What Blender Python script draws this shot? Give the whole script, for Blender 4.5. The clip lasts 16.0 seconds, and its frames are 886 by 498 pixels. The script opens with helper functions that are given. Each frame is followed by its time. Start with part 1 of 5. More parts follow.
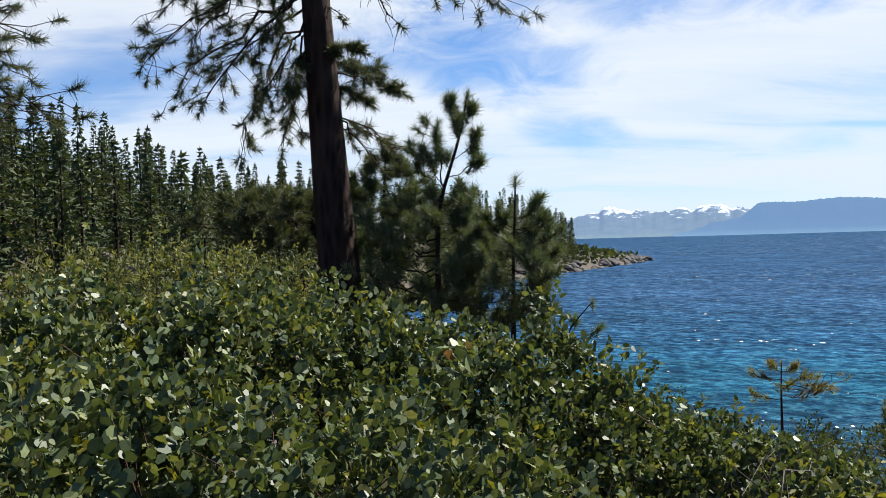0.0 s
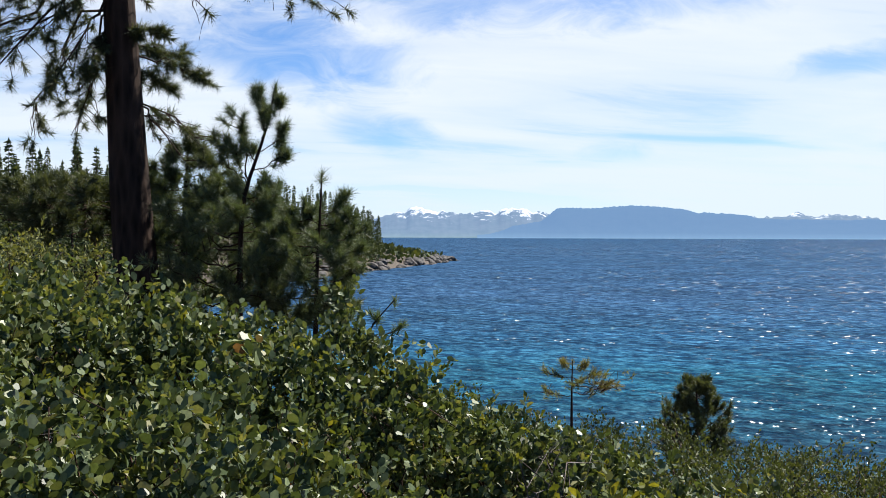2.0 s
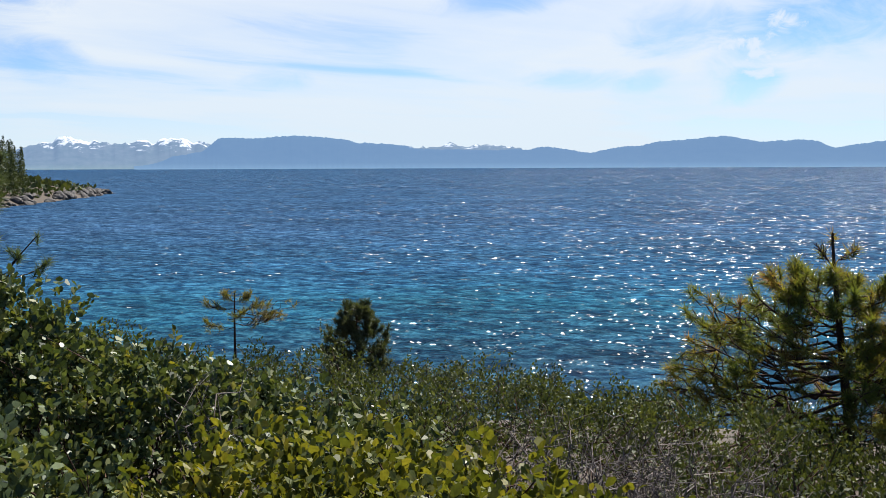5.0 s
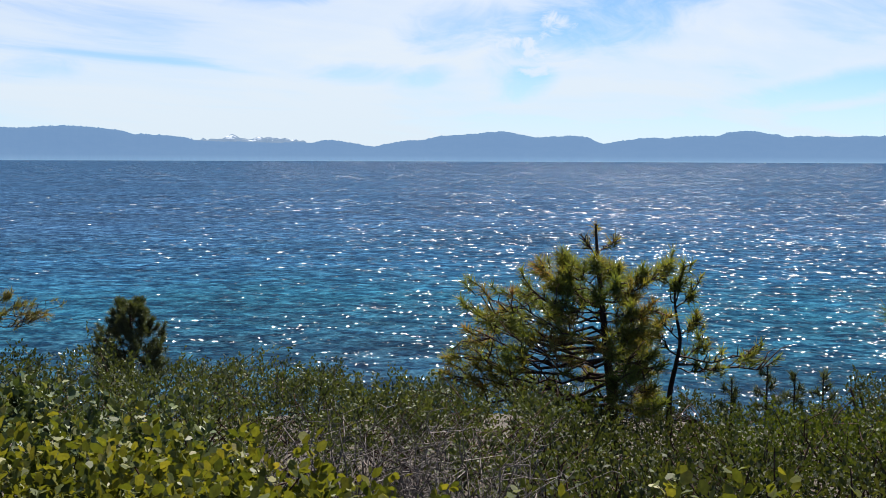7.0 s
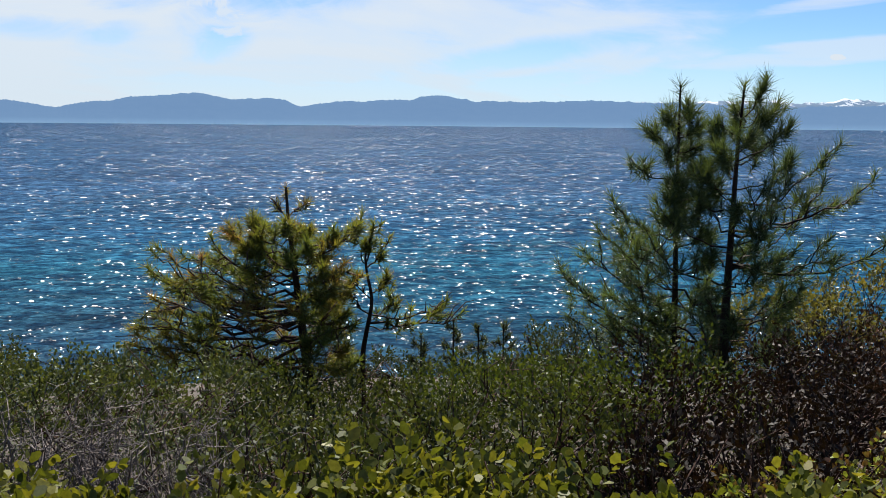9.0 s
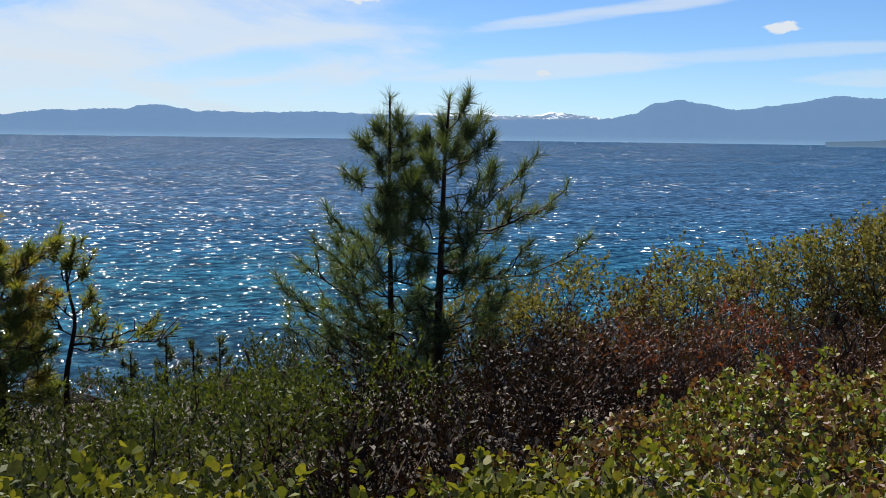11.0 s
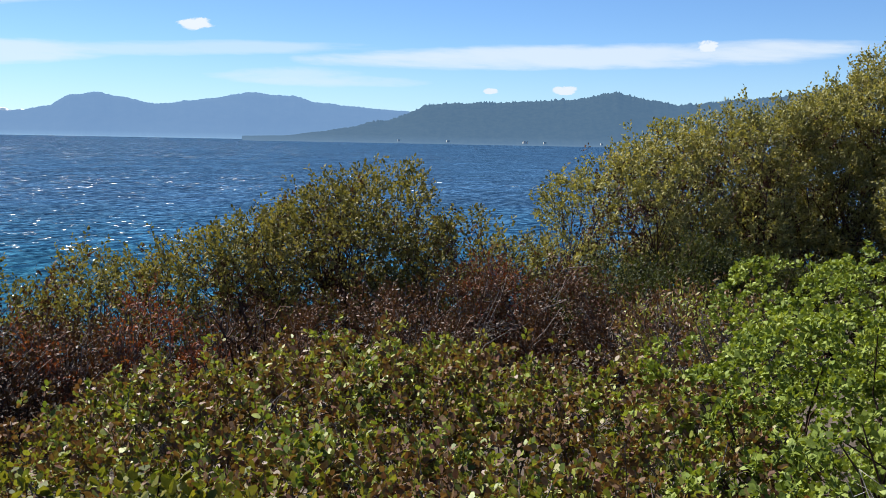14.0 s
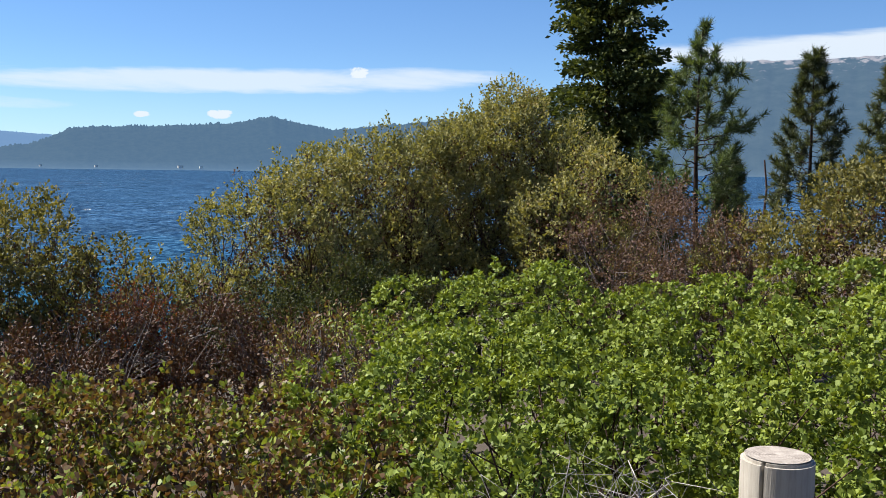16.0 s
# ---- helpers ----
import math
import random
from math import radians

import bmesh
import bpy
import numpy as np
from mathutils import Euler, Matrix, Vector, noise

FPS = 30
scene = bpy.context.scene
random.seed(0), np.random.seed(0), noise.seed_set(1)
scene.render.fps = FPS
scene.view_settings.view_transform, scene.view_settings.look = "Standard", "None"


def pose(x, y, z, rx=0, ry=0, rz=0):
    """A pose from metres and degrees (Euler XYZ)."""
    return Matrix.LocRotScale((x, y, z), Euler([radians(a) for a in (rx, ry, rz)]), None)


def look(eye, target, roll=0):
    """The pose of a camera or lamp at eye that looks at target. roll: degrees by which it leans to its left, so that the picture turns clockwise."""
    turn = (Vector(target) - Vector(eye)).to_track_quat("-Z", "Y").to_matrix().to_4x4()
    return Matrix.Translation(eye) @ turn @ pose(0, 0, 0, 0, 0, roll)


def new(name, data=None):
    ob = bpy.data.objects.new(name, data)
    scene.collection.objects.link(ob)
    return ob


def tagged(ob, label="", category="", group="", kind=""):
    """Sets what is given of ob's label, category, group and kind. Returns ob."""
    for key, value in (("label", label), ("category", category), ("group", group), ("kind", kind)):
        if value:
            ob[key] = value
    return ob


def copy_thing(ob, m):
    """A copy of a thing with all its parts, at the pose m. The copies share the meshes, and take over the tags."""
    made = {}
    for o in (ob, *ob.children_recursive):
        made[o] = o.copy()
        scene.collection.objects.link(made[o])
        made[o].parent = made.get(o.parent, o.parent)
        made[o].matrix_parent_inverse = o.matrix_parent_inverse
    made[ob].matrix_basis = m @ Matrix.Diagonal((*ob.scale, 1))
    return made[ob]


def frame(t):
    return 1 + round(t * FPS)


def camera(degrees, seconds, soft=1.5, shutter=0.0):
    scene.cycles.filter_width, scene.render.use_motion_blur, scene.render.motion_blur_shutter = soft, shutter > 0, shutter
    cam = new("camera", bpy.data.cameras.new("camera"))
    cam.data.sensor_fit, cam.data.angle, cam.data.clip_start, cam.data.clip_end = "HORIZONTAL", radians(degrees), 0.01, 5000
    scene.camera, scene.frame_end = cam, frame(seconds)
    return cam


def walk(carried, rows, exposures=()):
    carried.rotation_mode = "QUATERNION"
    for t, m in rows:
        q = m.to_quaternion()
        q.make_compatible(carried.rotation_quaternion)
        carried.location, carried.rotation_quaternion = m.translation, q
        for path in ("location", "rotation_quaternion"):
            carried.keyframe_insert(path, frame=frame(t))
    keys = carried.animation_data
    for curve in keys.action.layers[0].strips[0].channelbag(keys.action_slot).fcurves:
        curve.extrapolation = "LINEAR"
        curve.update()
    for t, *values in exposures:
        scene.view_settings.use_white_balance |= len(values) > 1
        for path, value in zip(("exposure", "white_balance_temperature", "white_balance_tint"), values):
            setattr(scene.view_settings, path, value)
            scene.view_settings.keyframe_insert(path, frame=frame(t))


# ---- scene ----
EXPOSURES = [(0.0, 1.20), (2.0, 1.24), (4.0, 1.15), (7.5, 1.10), (10.3, 0.97), (11.5, 0.97), (12.5, 1.20), (14.0, 1.19), (16.0, 1.21)]
cam = camera(47.85, 16.0, 0.9)
EYE = 1.55
# seconds, x, y, z over the first eye, yaw, pitch, roll
ROWS = [
    (0.0, 0.0013, -0.0027, 0.0002, -0.00, -0.54, 1.63),
    (0.5, 0.0047, -0.0005, -0.0013, -2.52, -0.62, 1.55),
    (1.0, 0.0099, -0.0001, -0.0028, -5.07, -1.16, 0.94),
    (1.5, 0.0162, -0.0005, -0.0044, -8.05, -1.55, 0.47),
    (2.0, 0.0234, -0.0014, -0.0059, -11.04, -0.83, -0.15),
    (2.5, 0.0313, -0.0023, -0.0074, -13.74, -1.00, -0.46),
    (3.0, 0.0398, -0.0029, -0.0088, -17.76, -1.25, -0.27),
    (3.5, 0.0488, -0.0034, -0.0102, -20.54, -2.06, 0.06),
    (4.0, 0.0583, -0.0036, -0.0116, -23.95, -3.22, 0.23),
    (6.5, 0.1138, -0.0093, -0.0177, -38.61, -5.48, -0.17),
    (7.0, 0.1264, -0.0133, -0.0188, -42.43, -5.21, -0.21),
    (7.5, 0.1395, -0.0190, -0.0197, -47.58, -5.56, -0.35),
    (8.0, 0.1527, -0.0266, -0.0206, -51.59, -6.47, -0.79),
    (8.5, 0.1661, -0.0363, -0.0214, -55.94, -7.12, -0.60),
    (10.8, 0.2223, -0.1108, -0.0237, -72.73, -6.30, -0.83),
    (11.0, 0.2263, -0.1196, -0.0238, -75.14, -6.44, -0.76),
    (11.5, 0.2353, -0.1427, -0.0240, -81.48, -6.65, -0.92),
    (12.0, 0.2427, -0.1675, -0.0240, -88.70, -6.96, -1.52),
    (12.5, 0.2484, -0.1936, -0.0239, -93.09, -7.03, -1.29),
    (13.0, 0.2523, -0.2203, -0.0237, -97.58, -6.71, -1.52),
    (13.5, 0.2544, -0.2472, -0.0233, -101.98, -6.12, -1.48),
    (14.0, 0.2548, -0.2736, -0.0228, -107.31, -6.28, -1.09),
    (14.5, 0.2538, -0.2987, -0.0221, -112.52, -5.67, -0.72),
    (15.0, 0.2518, -0.3216, -0.0213, -116.83, -5.27, -0.76),
    (15.5, 0.2496, -0.3417, -0.0203, -121.47, -4.84, -0.91),
    (16.0, 0.2481, -0.3577, -0.0192, -126.68, -4.61, -0.76),
]
walk(cam, [(t, pose(x, y, EYE + z, 90 + pitch, roll, yaw)) for t, x, y, z, yaw, pitch, roll in ROWS], EXPOSURES)
# ---------------------------------------------------------------- world and sun
LAKE = EYE - 13.0
SUN_AZ, SUN_EL = 57.0, 50.0
UP = Vector((0, 0, 1))


def way(az, el=0.0):
    """The direction at an azimuth (clockwise from +y) and an elevation, in degrees."""
    a, e = radians(az), radians(el)
    return Vector((math.sin(a) * math.cos(e), math.cos(a) * math.cos(e), math.sin(e)))


def math_node(nt, op, a, b=None, c=None, clamp=False):
    n = nt.nodes.new("ShaderNodeMath")
    n.operation, n.use_clamp = op, clamp
    for k, v in enumerate((a, b, c)):
        if v is None:
            continue
        if isinstance(v, (int, float)):
            n.inputs[k].default_value = v
        else:
            nt.links.new(v, n.inputs[k])
    return n.outputs[0]


def ramp_node(nt, fac, stops, mode="LINEAR"):
    n = nt.nodes.new("ShaderNodeValToRGB")
    n.color_ramp.interpolation = mode
    while len(n.color_ramp.elements) < len(stops):
        n.color_ramp.elements.new(0.5)
    for e, (p, c) in zip(n.color_ramp.elements, stops):
        e.position = p
        e.color = (*c, 1) if isinstance(c, tuple) else (c, c, c, 1)
    nt.links.new(fac, n.inputs[0])
    return n.outputs[0]


def map_node(nt, vec, scale=(1, 1, 1), turn=0.0, shift=(0, 0, 0)):
    n = nt.nodes.new("ShaderNodeMapping")
    n.inputs["Scale"].default_value = scale
    n.inputs["Rotation"].default_value = (0, 0, radians(turn))
    n.inputs["Location"].default_value = shift
    nt.links.new(vec, n.inputs["Vector"])
    return n.outputs[0]


def noise_node(nt, vec, scale, detail=3.0, rough=0.5, warp=0.0, out=0):
    n = nt.nodes.new("ShaderNodeTexNoise")
    n.inputs["Scale"].default_value = scale
    n.inputs["Detail"].default_value = detail
    n.inputs["Roughness"].default_value = rough
    n.inputs["Distortion"].default_value = warp
    nt.links.new(vec, n.inputs["Vector"])
    return n.outputs[out]


def mix_node(nt, fac, a, b, mode="MIX"):
    n = nt.nodes.new("ShaderNodeMix")
    n.data_type, n.blend_type = "RGBA", mode
    for k, v in ((0, fac), (6, a), (7, b)):
        if isinstance(v, (int, float)):
            n.inputs[k].default_value = v
        elif isinstance(v, tuple):
            n.inputs[k].default_value = (*v, 1)
        else:
            nt.links.new(v, n.inputs[k])
    return n.outputs[2]


def build_world():
    world = bpy.data.worlds.new("world")
    scene.world = world
    world.use_nodes = True
    nt = world.node_tree
    nt.nodes.clear()
    sky = nt.nodes.new("ShaderNodeTexSky")
    sky.sky_type, sky.sun_disc = "NISHITA", False
    sky.sun_elevation, sky.sun_rotation = radians(SUN_EL), radians(SUN_AZ)
    sky.altitude, sky.air_density, sky.dust_density, sky.ozone_density = 1900, 1.0, 0.0, 1.5
    coord = nt.nodes.new("ShaderNodeTexCoord").outputs["Generated"]
    sep = nt.nodes.new("ShaderNodeSeparateXYZ")
    nt.links.new(coord, sep.inputs[0])
    x, y, z = sep.outputs
    blue = mix_node(nt, 1.0, sky.outputs[0], (0.072, 0.102, 0.136), "MULTIPLY")
    blue = mix_node(nt, 1.0, blue, ramp_node(nt, z, [(0.0, (1.0, 0.98, 0.98)), (0.12, (0.94, 0.94, 0.96)), (0.30, (1.0, 1.0, 1.0))]), "MULTIPLY")
    # cirrus on a flat layer high over the lake
    h = math_node(nt, "ADD", math_node(nt, "MAXIMUM", z, 0.0), 0.10)
    flat = nt.nodes.new("ShaderNodeCombineXYZ")
    nt.links.new(math_node(nt, "DIVIDE", x, h), flat.inputs[0])
    nt.links.new(math_node(nt, "DIVIDE", y, h), flat.inputs[1])
    streak = noise_node(nt, map_node(nt, flat.outputs[0], (0.38, 0.62, 1), -38, (3.1, 0.4, 0)), 1.0, 5, 0.52, 0.9)
    wisps = noise_node(nt, map_node(nt, flat.outputs[0], (0.9, 2.4, 1), -34, (1.7, 5.2, 0)), 1.3, 8, 0.62, 0.8)
    body = math_node(nt, "ADD", math_node(nt, "MULTIPLY", streak, 0.8), math_node(nt, "MULTIPLY", wisps, 0.2))
    # the veil is dense over the lake and thins out to the south
    d = way(19)
    toward = math_node(nt, "ADD", math_node(nt, "MULTIPLY", x, d.x), math_node(nt, "MULTIPLY", y, d.y))
    cover = ramp_node(nt, math_node(nt, "MULTIPLY_ADD", toward, 0.5, 0.5), [(0.50, 0.0), (0.72, 0.10), (0.87, 0.75), (0.96, 1.0)])
    body = math_node(nt, "ADD", body, math_node(nt, "MULTIPLY_ADD", cover, 0.40, -0.26))
    veil = ramp_node(nt, body, [(0.36, 0.0), (0.46, 0.30), (0.56, 0.80), (0.70, 1.0)])
    az = math_node(nt, "ARCTAN2", x, y)
    el = math_node(nt, "ARCSINE", z)
    polar_vec = nt.nodes.new("ShaderNodeCombineXYZ")
    nt.links.new(az, polar_vec.inputs[0])
    nt.links.new(el, polar_vec.inputs[1])
    torn = noise_node(nt, map_node(nt, polar_vec.outputs[0], (6, 40, 1), 0), 1.0, 6, 0.6, 0.3)
    soft = noise_node(nt, map_node(nt, polar_vec.outputs[0], (11, 26, 1), 14), 1.0, 9, 0.64, 1.1)
    # rifts of blue in the veil
    for a, e, w, t, lean, power in ((2.0, 10.2, 6.5, 2.3, -0.15, 1.0), (7.4, 5.9, 2.8, 1.2, -0.2, 0.85), (-17, 9, 3.5, 1.5, 0.0, 0.45), (14, 13.2, 15, 1.7, 0.0, 0.8), (33.5, 9.2, 3.5, 0.8, 0.1, 0.75), (20.7, 4.7, 1.9, 0.55, 0.0, 0.6), (37.5, 4.7, 3.0, 0.6, 0.0, 0.6), (43, 7.4, 2.6, 1.4, 0.1, 0.75), (44.5, 11.2, 3.0, 1.5, 0.0, 0.7), (53.5, 8.9, 7.0, 2.2, 0.36, 1.0), (47, 4.3, 1.7, 0.9, 0.2, 0.8), (41.5, 4.6, 1.6, 0.6, 0.2, 0.6), (66, 4.2, 8, 0.7, 0.16, 0.8), (65, 2.4, 3.5, 0.4, 0.1, 0.6), (78, 7.4, 8, 1.4, 0.1, 0.8), (74, 4.3, 4, 0.5, 0.1, 0.6)):
        dx = math_node(nt, "DIVIDE", math_node(nt, "SUBTRACT", az, radians(a)), radians(w))
        mid = math_node(nt, "MULTIPLY_ADD", math_node(nt, "SUBTRACT", az, radians(a)), lean, radians(e))
        dy = math_node(nt, "DIVIDE", math_node(nt, "SUBTRACT", el, mid), radians(t))
        q = math_node(nt, "ADD", math_node(nt, "MULTIPLY", dx, dx), math_node(nt, "MULTIPLY", dy, dy))
        q = math_node(nt, "ADD", math_node(nt, "SUBTRACT", 1.0, q), math_node(nt, "MULTIPLY_ADD", soft, 3.8, -1.9))
        q = math_node(nt, "MULTIPLY_ADD", q, 0.38, 0.36)
        veil = math_node(nt, "MULTIPLY", veil, ramp_node(nt, q, [(0.0, 1.0), (1.0, 1.0 - power)], "EASE"))
    # pale haze along the horizon
    low = ramp_node(nt, z, [(0.0, 1.0), (0.045, 0.65), (0.09, 0.18), (0.2, 0.0)])
    low = math_node(nt, "MULTIPLY", low, math_node(nt, "MULTIPLY_ADD", cover, 0.75, 0.2))
    cloud = math_node(nt, "MAXIMUM", math_node(nt, "MULTIPLY", veil, 0.93), low)
    # one long thin streak and a few small fair-weather puffs
    fine = noise_node(nt, map_node(nt, polar_vec.outputs[0], (60, 110, 1), 0), 1.0, 5, 0.6, 0.4)
    for a, e, w, t, lean, power in ((116, 4.7, 18, 0.85, 0.03, 0.75), (99, 3.4, 7, 0.6, 0.0, 0.5), (150, 6.6, 16, 1.2, 0.05, 0.85), (92, 4.6, 12, 0.5, 0.05, 0.45), (80, 3.8, 13, 0.8, 0.06, 0.65), (101, 3.2, 8, 0.5, 0.0, 0.55), (84, 6.9, 9, 0.5, 0.12, 0.6)):
        dx = math_node(nt, "DIVIDE", math_node(nt, "SUBTRACT", az, radians(a)), radians(w))
        mid = math_node(nt, "MULTIPLY_ADD", math_node(nt, "SUBTRACT", az, radians(a)), lean, radians(e))
        dy = math_node(nt, "DIVIDE", math_node(nt, "SUBTRACT", el, mid), radians(t))
        q = math_node(nt, "ADD", math_node(nt, "MULTIPLY", dx, dx), math_node(nt, "MULTIPLY", dy, dy))
        q = math_node(nt, "ADD", math_node(nt, "SUBTRACT", 1.0, q), math_node(nt, "MULTIPLY_ADD", torn, 2.4, -1.2))
        f = ramp_node(nt, q, [(0.0, 0.0), (0.9, power)], "EASE")
        cloud = math_node(nt, "MAXIMUM", cloud, f)
    for a, e, w, t in ((93.5, 6.0, 1.0, 0.38), (121.8, 5.3, 0.75, 0.38), (110.0, 2.75, 0.5, 0.2), (114.2, 2.85, 0.7, 0.32), (80.8, 3.6, 0.45, 0.2), (70.6, 7.9, 2.2, 0.7)):
        dx = math_node(nt, "DIVIDE", math_node(nt, "SUBTRACT", az, radians(a)), radians(w))
        dy = math_node(nt, "DIVIDE", math_node(nt, "SUBTRACT", el, radians(e)), radians(t))
        q = math_node(nt, "ADD", math_node(nt, "MULTIPLY", dx, dx), math_node(nt, "MULTIPLY", dy, dy))
        q = math_node(nt, "ADD", math_node(nt, "SUBTRACT", 1.0, q), math_node(nt, "MULTIPLY_ADD", fine, 2.6, -1.3))
        f = ramp_node(nt, q, [(0.05, 0.0), (0.6, 1.0)], "EASE")
        cloud = math_node(nt, "MAXIMUM", cloud, f)
    curd = noise_node(nt, map_node(nt, polar_vec.outputs[0], (34, 46, 1), 20), 1.0, 6, 0.6, 0.7)
    for a, e, w, t in ((48.7, 7.3, 1.3, 1.2), (46.2, 6.5, 1.8, 0.8), (47.4, 5.4, 1.6, 1.0)):
        dx = math_node(nt, "DIVIDE", math_node(nt, "SUBTRACT", az, radians(a)), radians(w))
        dy = math_node(nt, "DIVIDE", math_node(nt, "SUBTRACT", el, radians(e)), radians(t))
        q = math_node(nt, "ADD", math_node(nt, "MULTIPLY", dx, dx), math_node(nt, "MULTIPLY", dy, dy))
        q = math_node(nt, "ADD", math_node(nt, "SUBTRACT", 1.0, q), math_node(nt, "MULTIPLY_ADD", curd, 4.0, -2.1))
        cloud = math_node(nt, "MAXIMUM", cloud, ramp_node(nt, q, [(0.0, 0.0), (1.4, 0.85)], "EASE"))
    pale = mix_node(nt, ramp_node(nt, z, [(0.0, 0.0), (0.2, 1.0)]), (0.76, 0.86, 0.96), (0.90, 0.95, 1.0))
    lit = mix_node(nt, cloud, blue, pale)
    bg = nt.nodes.new("ShaderNodeBackground")
    nt.links.new(lit, bg.inputs[0])
    bg.inputs[1].default_value = 0.45
    out = nt.nodes.new("ShaderNodeOutputWorld")
    nt.links.new(bg.outputs[0], out.inputs[0])


build_world()
sun = new("sun", bpy.data.lights.new("sun", "SUN"))
sun.data.energy, sun.data.angle, sun.data.color = 5.0, radians(0.53), (1.0, 0.95, 0.87)
sun.matrix_world = look((0, 0, 60), Vector((0, 0, 60)) - way(SUN_AZ, SUN_EL))

# ---------------------------------------------------------------- materials


def material(name):
    m = bpy.data.materials.new(name)
    m.use_nodes = True
    nt = m.node_tree
    nt.nodes.clear()
    out = nt.nodes.new("ShaderNodeOutputMaterial")
    p = nt.nodes.new("ShaderNodeBsdfPrincipled")
    nt.links.new(p.outputs[0], out.inputs[0])
    return m, nt, p, out


def coords(nt):
    return nt.nodes.new("ShaderNodeTexCoord").outputs["Object"]


def island(nt):
    return nt.nodes.new("ShaderNodeNewGeometry").outputs["Random Per Island"]


def bump(nt, p, height, strength, distance):
    b = nt.nodes.new("ShaderNodeBump")
    b.inputs["Strength"].default_value, b.inputs["Distance"].default_value = strength, distance
    nt.links.new(height, b.inputs["Height"])
    nt.links.new(b.outputs[0], p.inputs["Normal"])


def leaf_material(name, stops, patch=3.0, spread=0.5, rough=0.38, glow=0.45, gloss=0.5, whole=False):
    """A leaf: colour by leaf and by clump, glossy face, light through the blade."""
    m, nt, p, out = material(name)
    clump = noise_node(nt, coords(nt), patch, 3, 0.55)
    clump = ramp_node(nt, clump, [(0.3, 0.0), (0.7, 1.0)])
    f = math_node(nt, "ADD", math_node(nt, "MULTIPLY", nt.nodes.new("ShaderNodeObjectInfo").outputs["Random"] if whole else island(nt), spread), math_node(nt, "MULTIPLY", clump, 1 - spread))
    col = ramp_node(nt, f, stops)
    mottle = noise_node(nt, coords(nt), 90.0, 2, 0.6)
    col = mix_node(nt, 1.0, col, ramp_node(nt, mottle, [(0.3, 0.72), (0.7, 1.25)]), "MULTIPLY")
    nt.links.new(col, p.inputs["Base Color"])
    p.inputs["Roughness"].default_value = rough
    p.inputs["Specular IOR Level"].default_value = gloss
    tr = nt.nodes.new("ShaderNodeBsdfTranslucent")
    nt.links.new(mix_node(nt, 1.0, col, (1.5, 1.4, 0.5), "MULTIPLY"), tr.inputs[0])
    mx = nt.nodes.new("ShaderNodeMixShader")
    mx.inputs[0].default_value = glow
    nt.links.new(p.outputs[0], mx.inputs[1])
    nt.links.new(tr.outputs[0], mx.inputs[2])
    nt.links.new(mx.outputs[0], out.inputs[0])
    return m


def bark_material(name, dark, pale, scale=6.0, stretch=0.25, depth=0.02, rough=0.9):
    m, nt, p, out = material(name)
    c = map_node(nt, coords(nt), (1, 1, stretch))
    n = noise_node(nt, c, scale, 6, 0.65, 0.6)
    v = nt.nodes.new("ShaderNodeTexVoronoi")
    v.inputs["Scale"].default_value = scale * 1.6
    nt.links.new(c, v.inputs["Vector"])
    f = math_node(nt, "ADD", math_node(nt, "MULTIPLY", n, 0.6), math_node(nt, "MULTIPLY", v.outputs["Distance"], 0.5))
    nt.links.new(ramp_node(nt, f, [(0.3, dark), (0.75, pale)]), p.inputs["Base Color"])
    p.inputs["Roughness"].default_value = rough
    p.inputs["Specular IOR Level"].default_value = 0.15
    bump(nt, p, f, 0.8, depth)
    return m


M_MANZ = leaf_material("manzanita_leaf", [(0, (0.022, 0.036, 0.019)), (0.30, (0.048, 0.070, 0.031)), (0.6, (0.100, 0.132, 0.058)), (0.80, (0.160, 0.182, 0.078)), (0.92, (0.21, 0.20, 0.10)), (0.96, (0.17, 0.085, 0.050)), (1, (0.10, 0.045, 0.034))], 2.5, 0.75, 0.44, 0.21, 0.22)
M_LEAF = leaf_material("single_manzanita_leaf", [(0, (0.038, 0.060, 0.028)), (0.5, (0.075, 0.102, 0.046)), (0.9, (0.14, 0.165, 0.070)), (1, (0.20, 0.165, 0.08))], 2.5, 0.75, 0.44, 0.21, 0.22, whole=True)
M_YELLOW = leaf_material("young_manzanita_leaf", [(0, (0.038, 0.052, 0.010)), (0.4, (0.085, 0.098, 0.018)), (0.75, (0.16, 0.155, 0.028)), (1, (0.22, 0.18, 0.045))], 3.0, 0.65, 0.5, 0.33, 0.22)
M_MIXED = leaf_material("mixed_manzanita_leaf", [(0, (0.055, 0.096, 0.021)), (0.24, (0.140, 0.190, 0.036)), (0.40, (0.24, 0.265, 0.055)), (0.50, (0.135, 0.085, 0.042)), (0.78, (0.105, 0.046, 0.030)), (1, (0.27, 0.20, 0.135))], 3.2, 0.45, 0.5, 0.22, 0.25)
M_BRIGHT = leaf_material("bright_green_leaf", [(0, (0.046, 0.076, 0.014)), (0.4, (0.128, 0.174, 0.030)), (0.8, (0.228, 0.275, 0.050)), (1, (0.28, 0.31, 0.08))], 6.0, 0.42, 0.55, 0.22, 0.18)
M_OLIVE = leaf_material("olive_leaf", [(0, (0.080, 0.090, 0.042)), (0.4, (0.182, 0.182, 0.075)), (0.8, (0.30, 0.272, 0.108)), (1, (0.36, 0.255, 0.145))], 1.6, 0.6, 0.65, 0.25, 0.12)
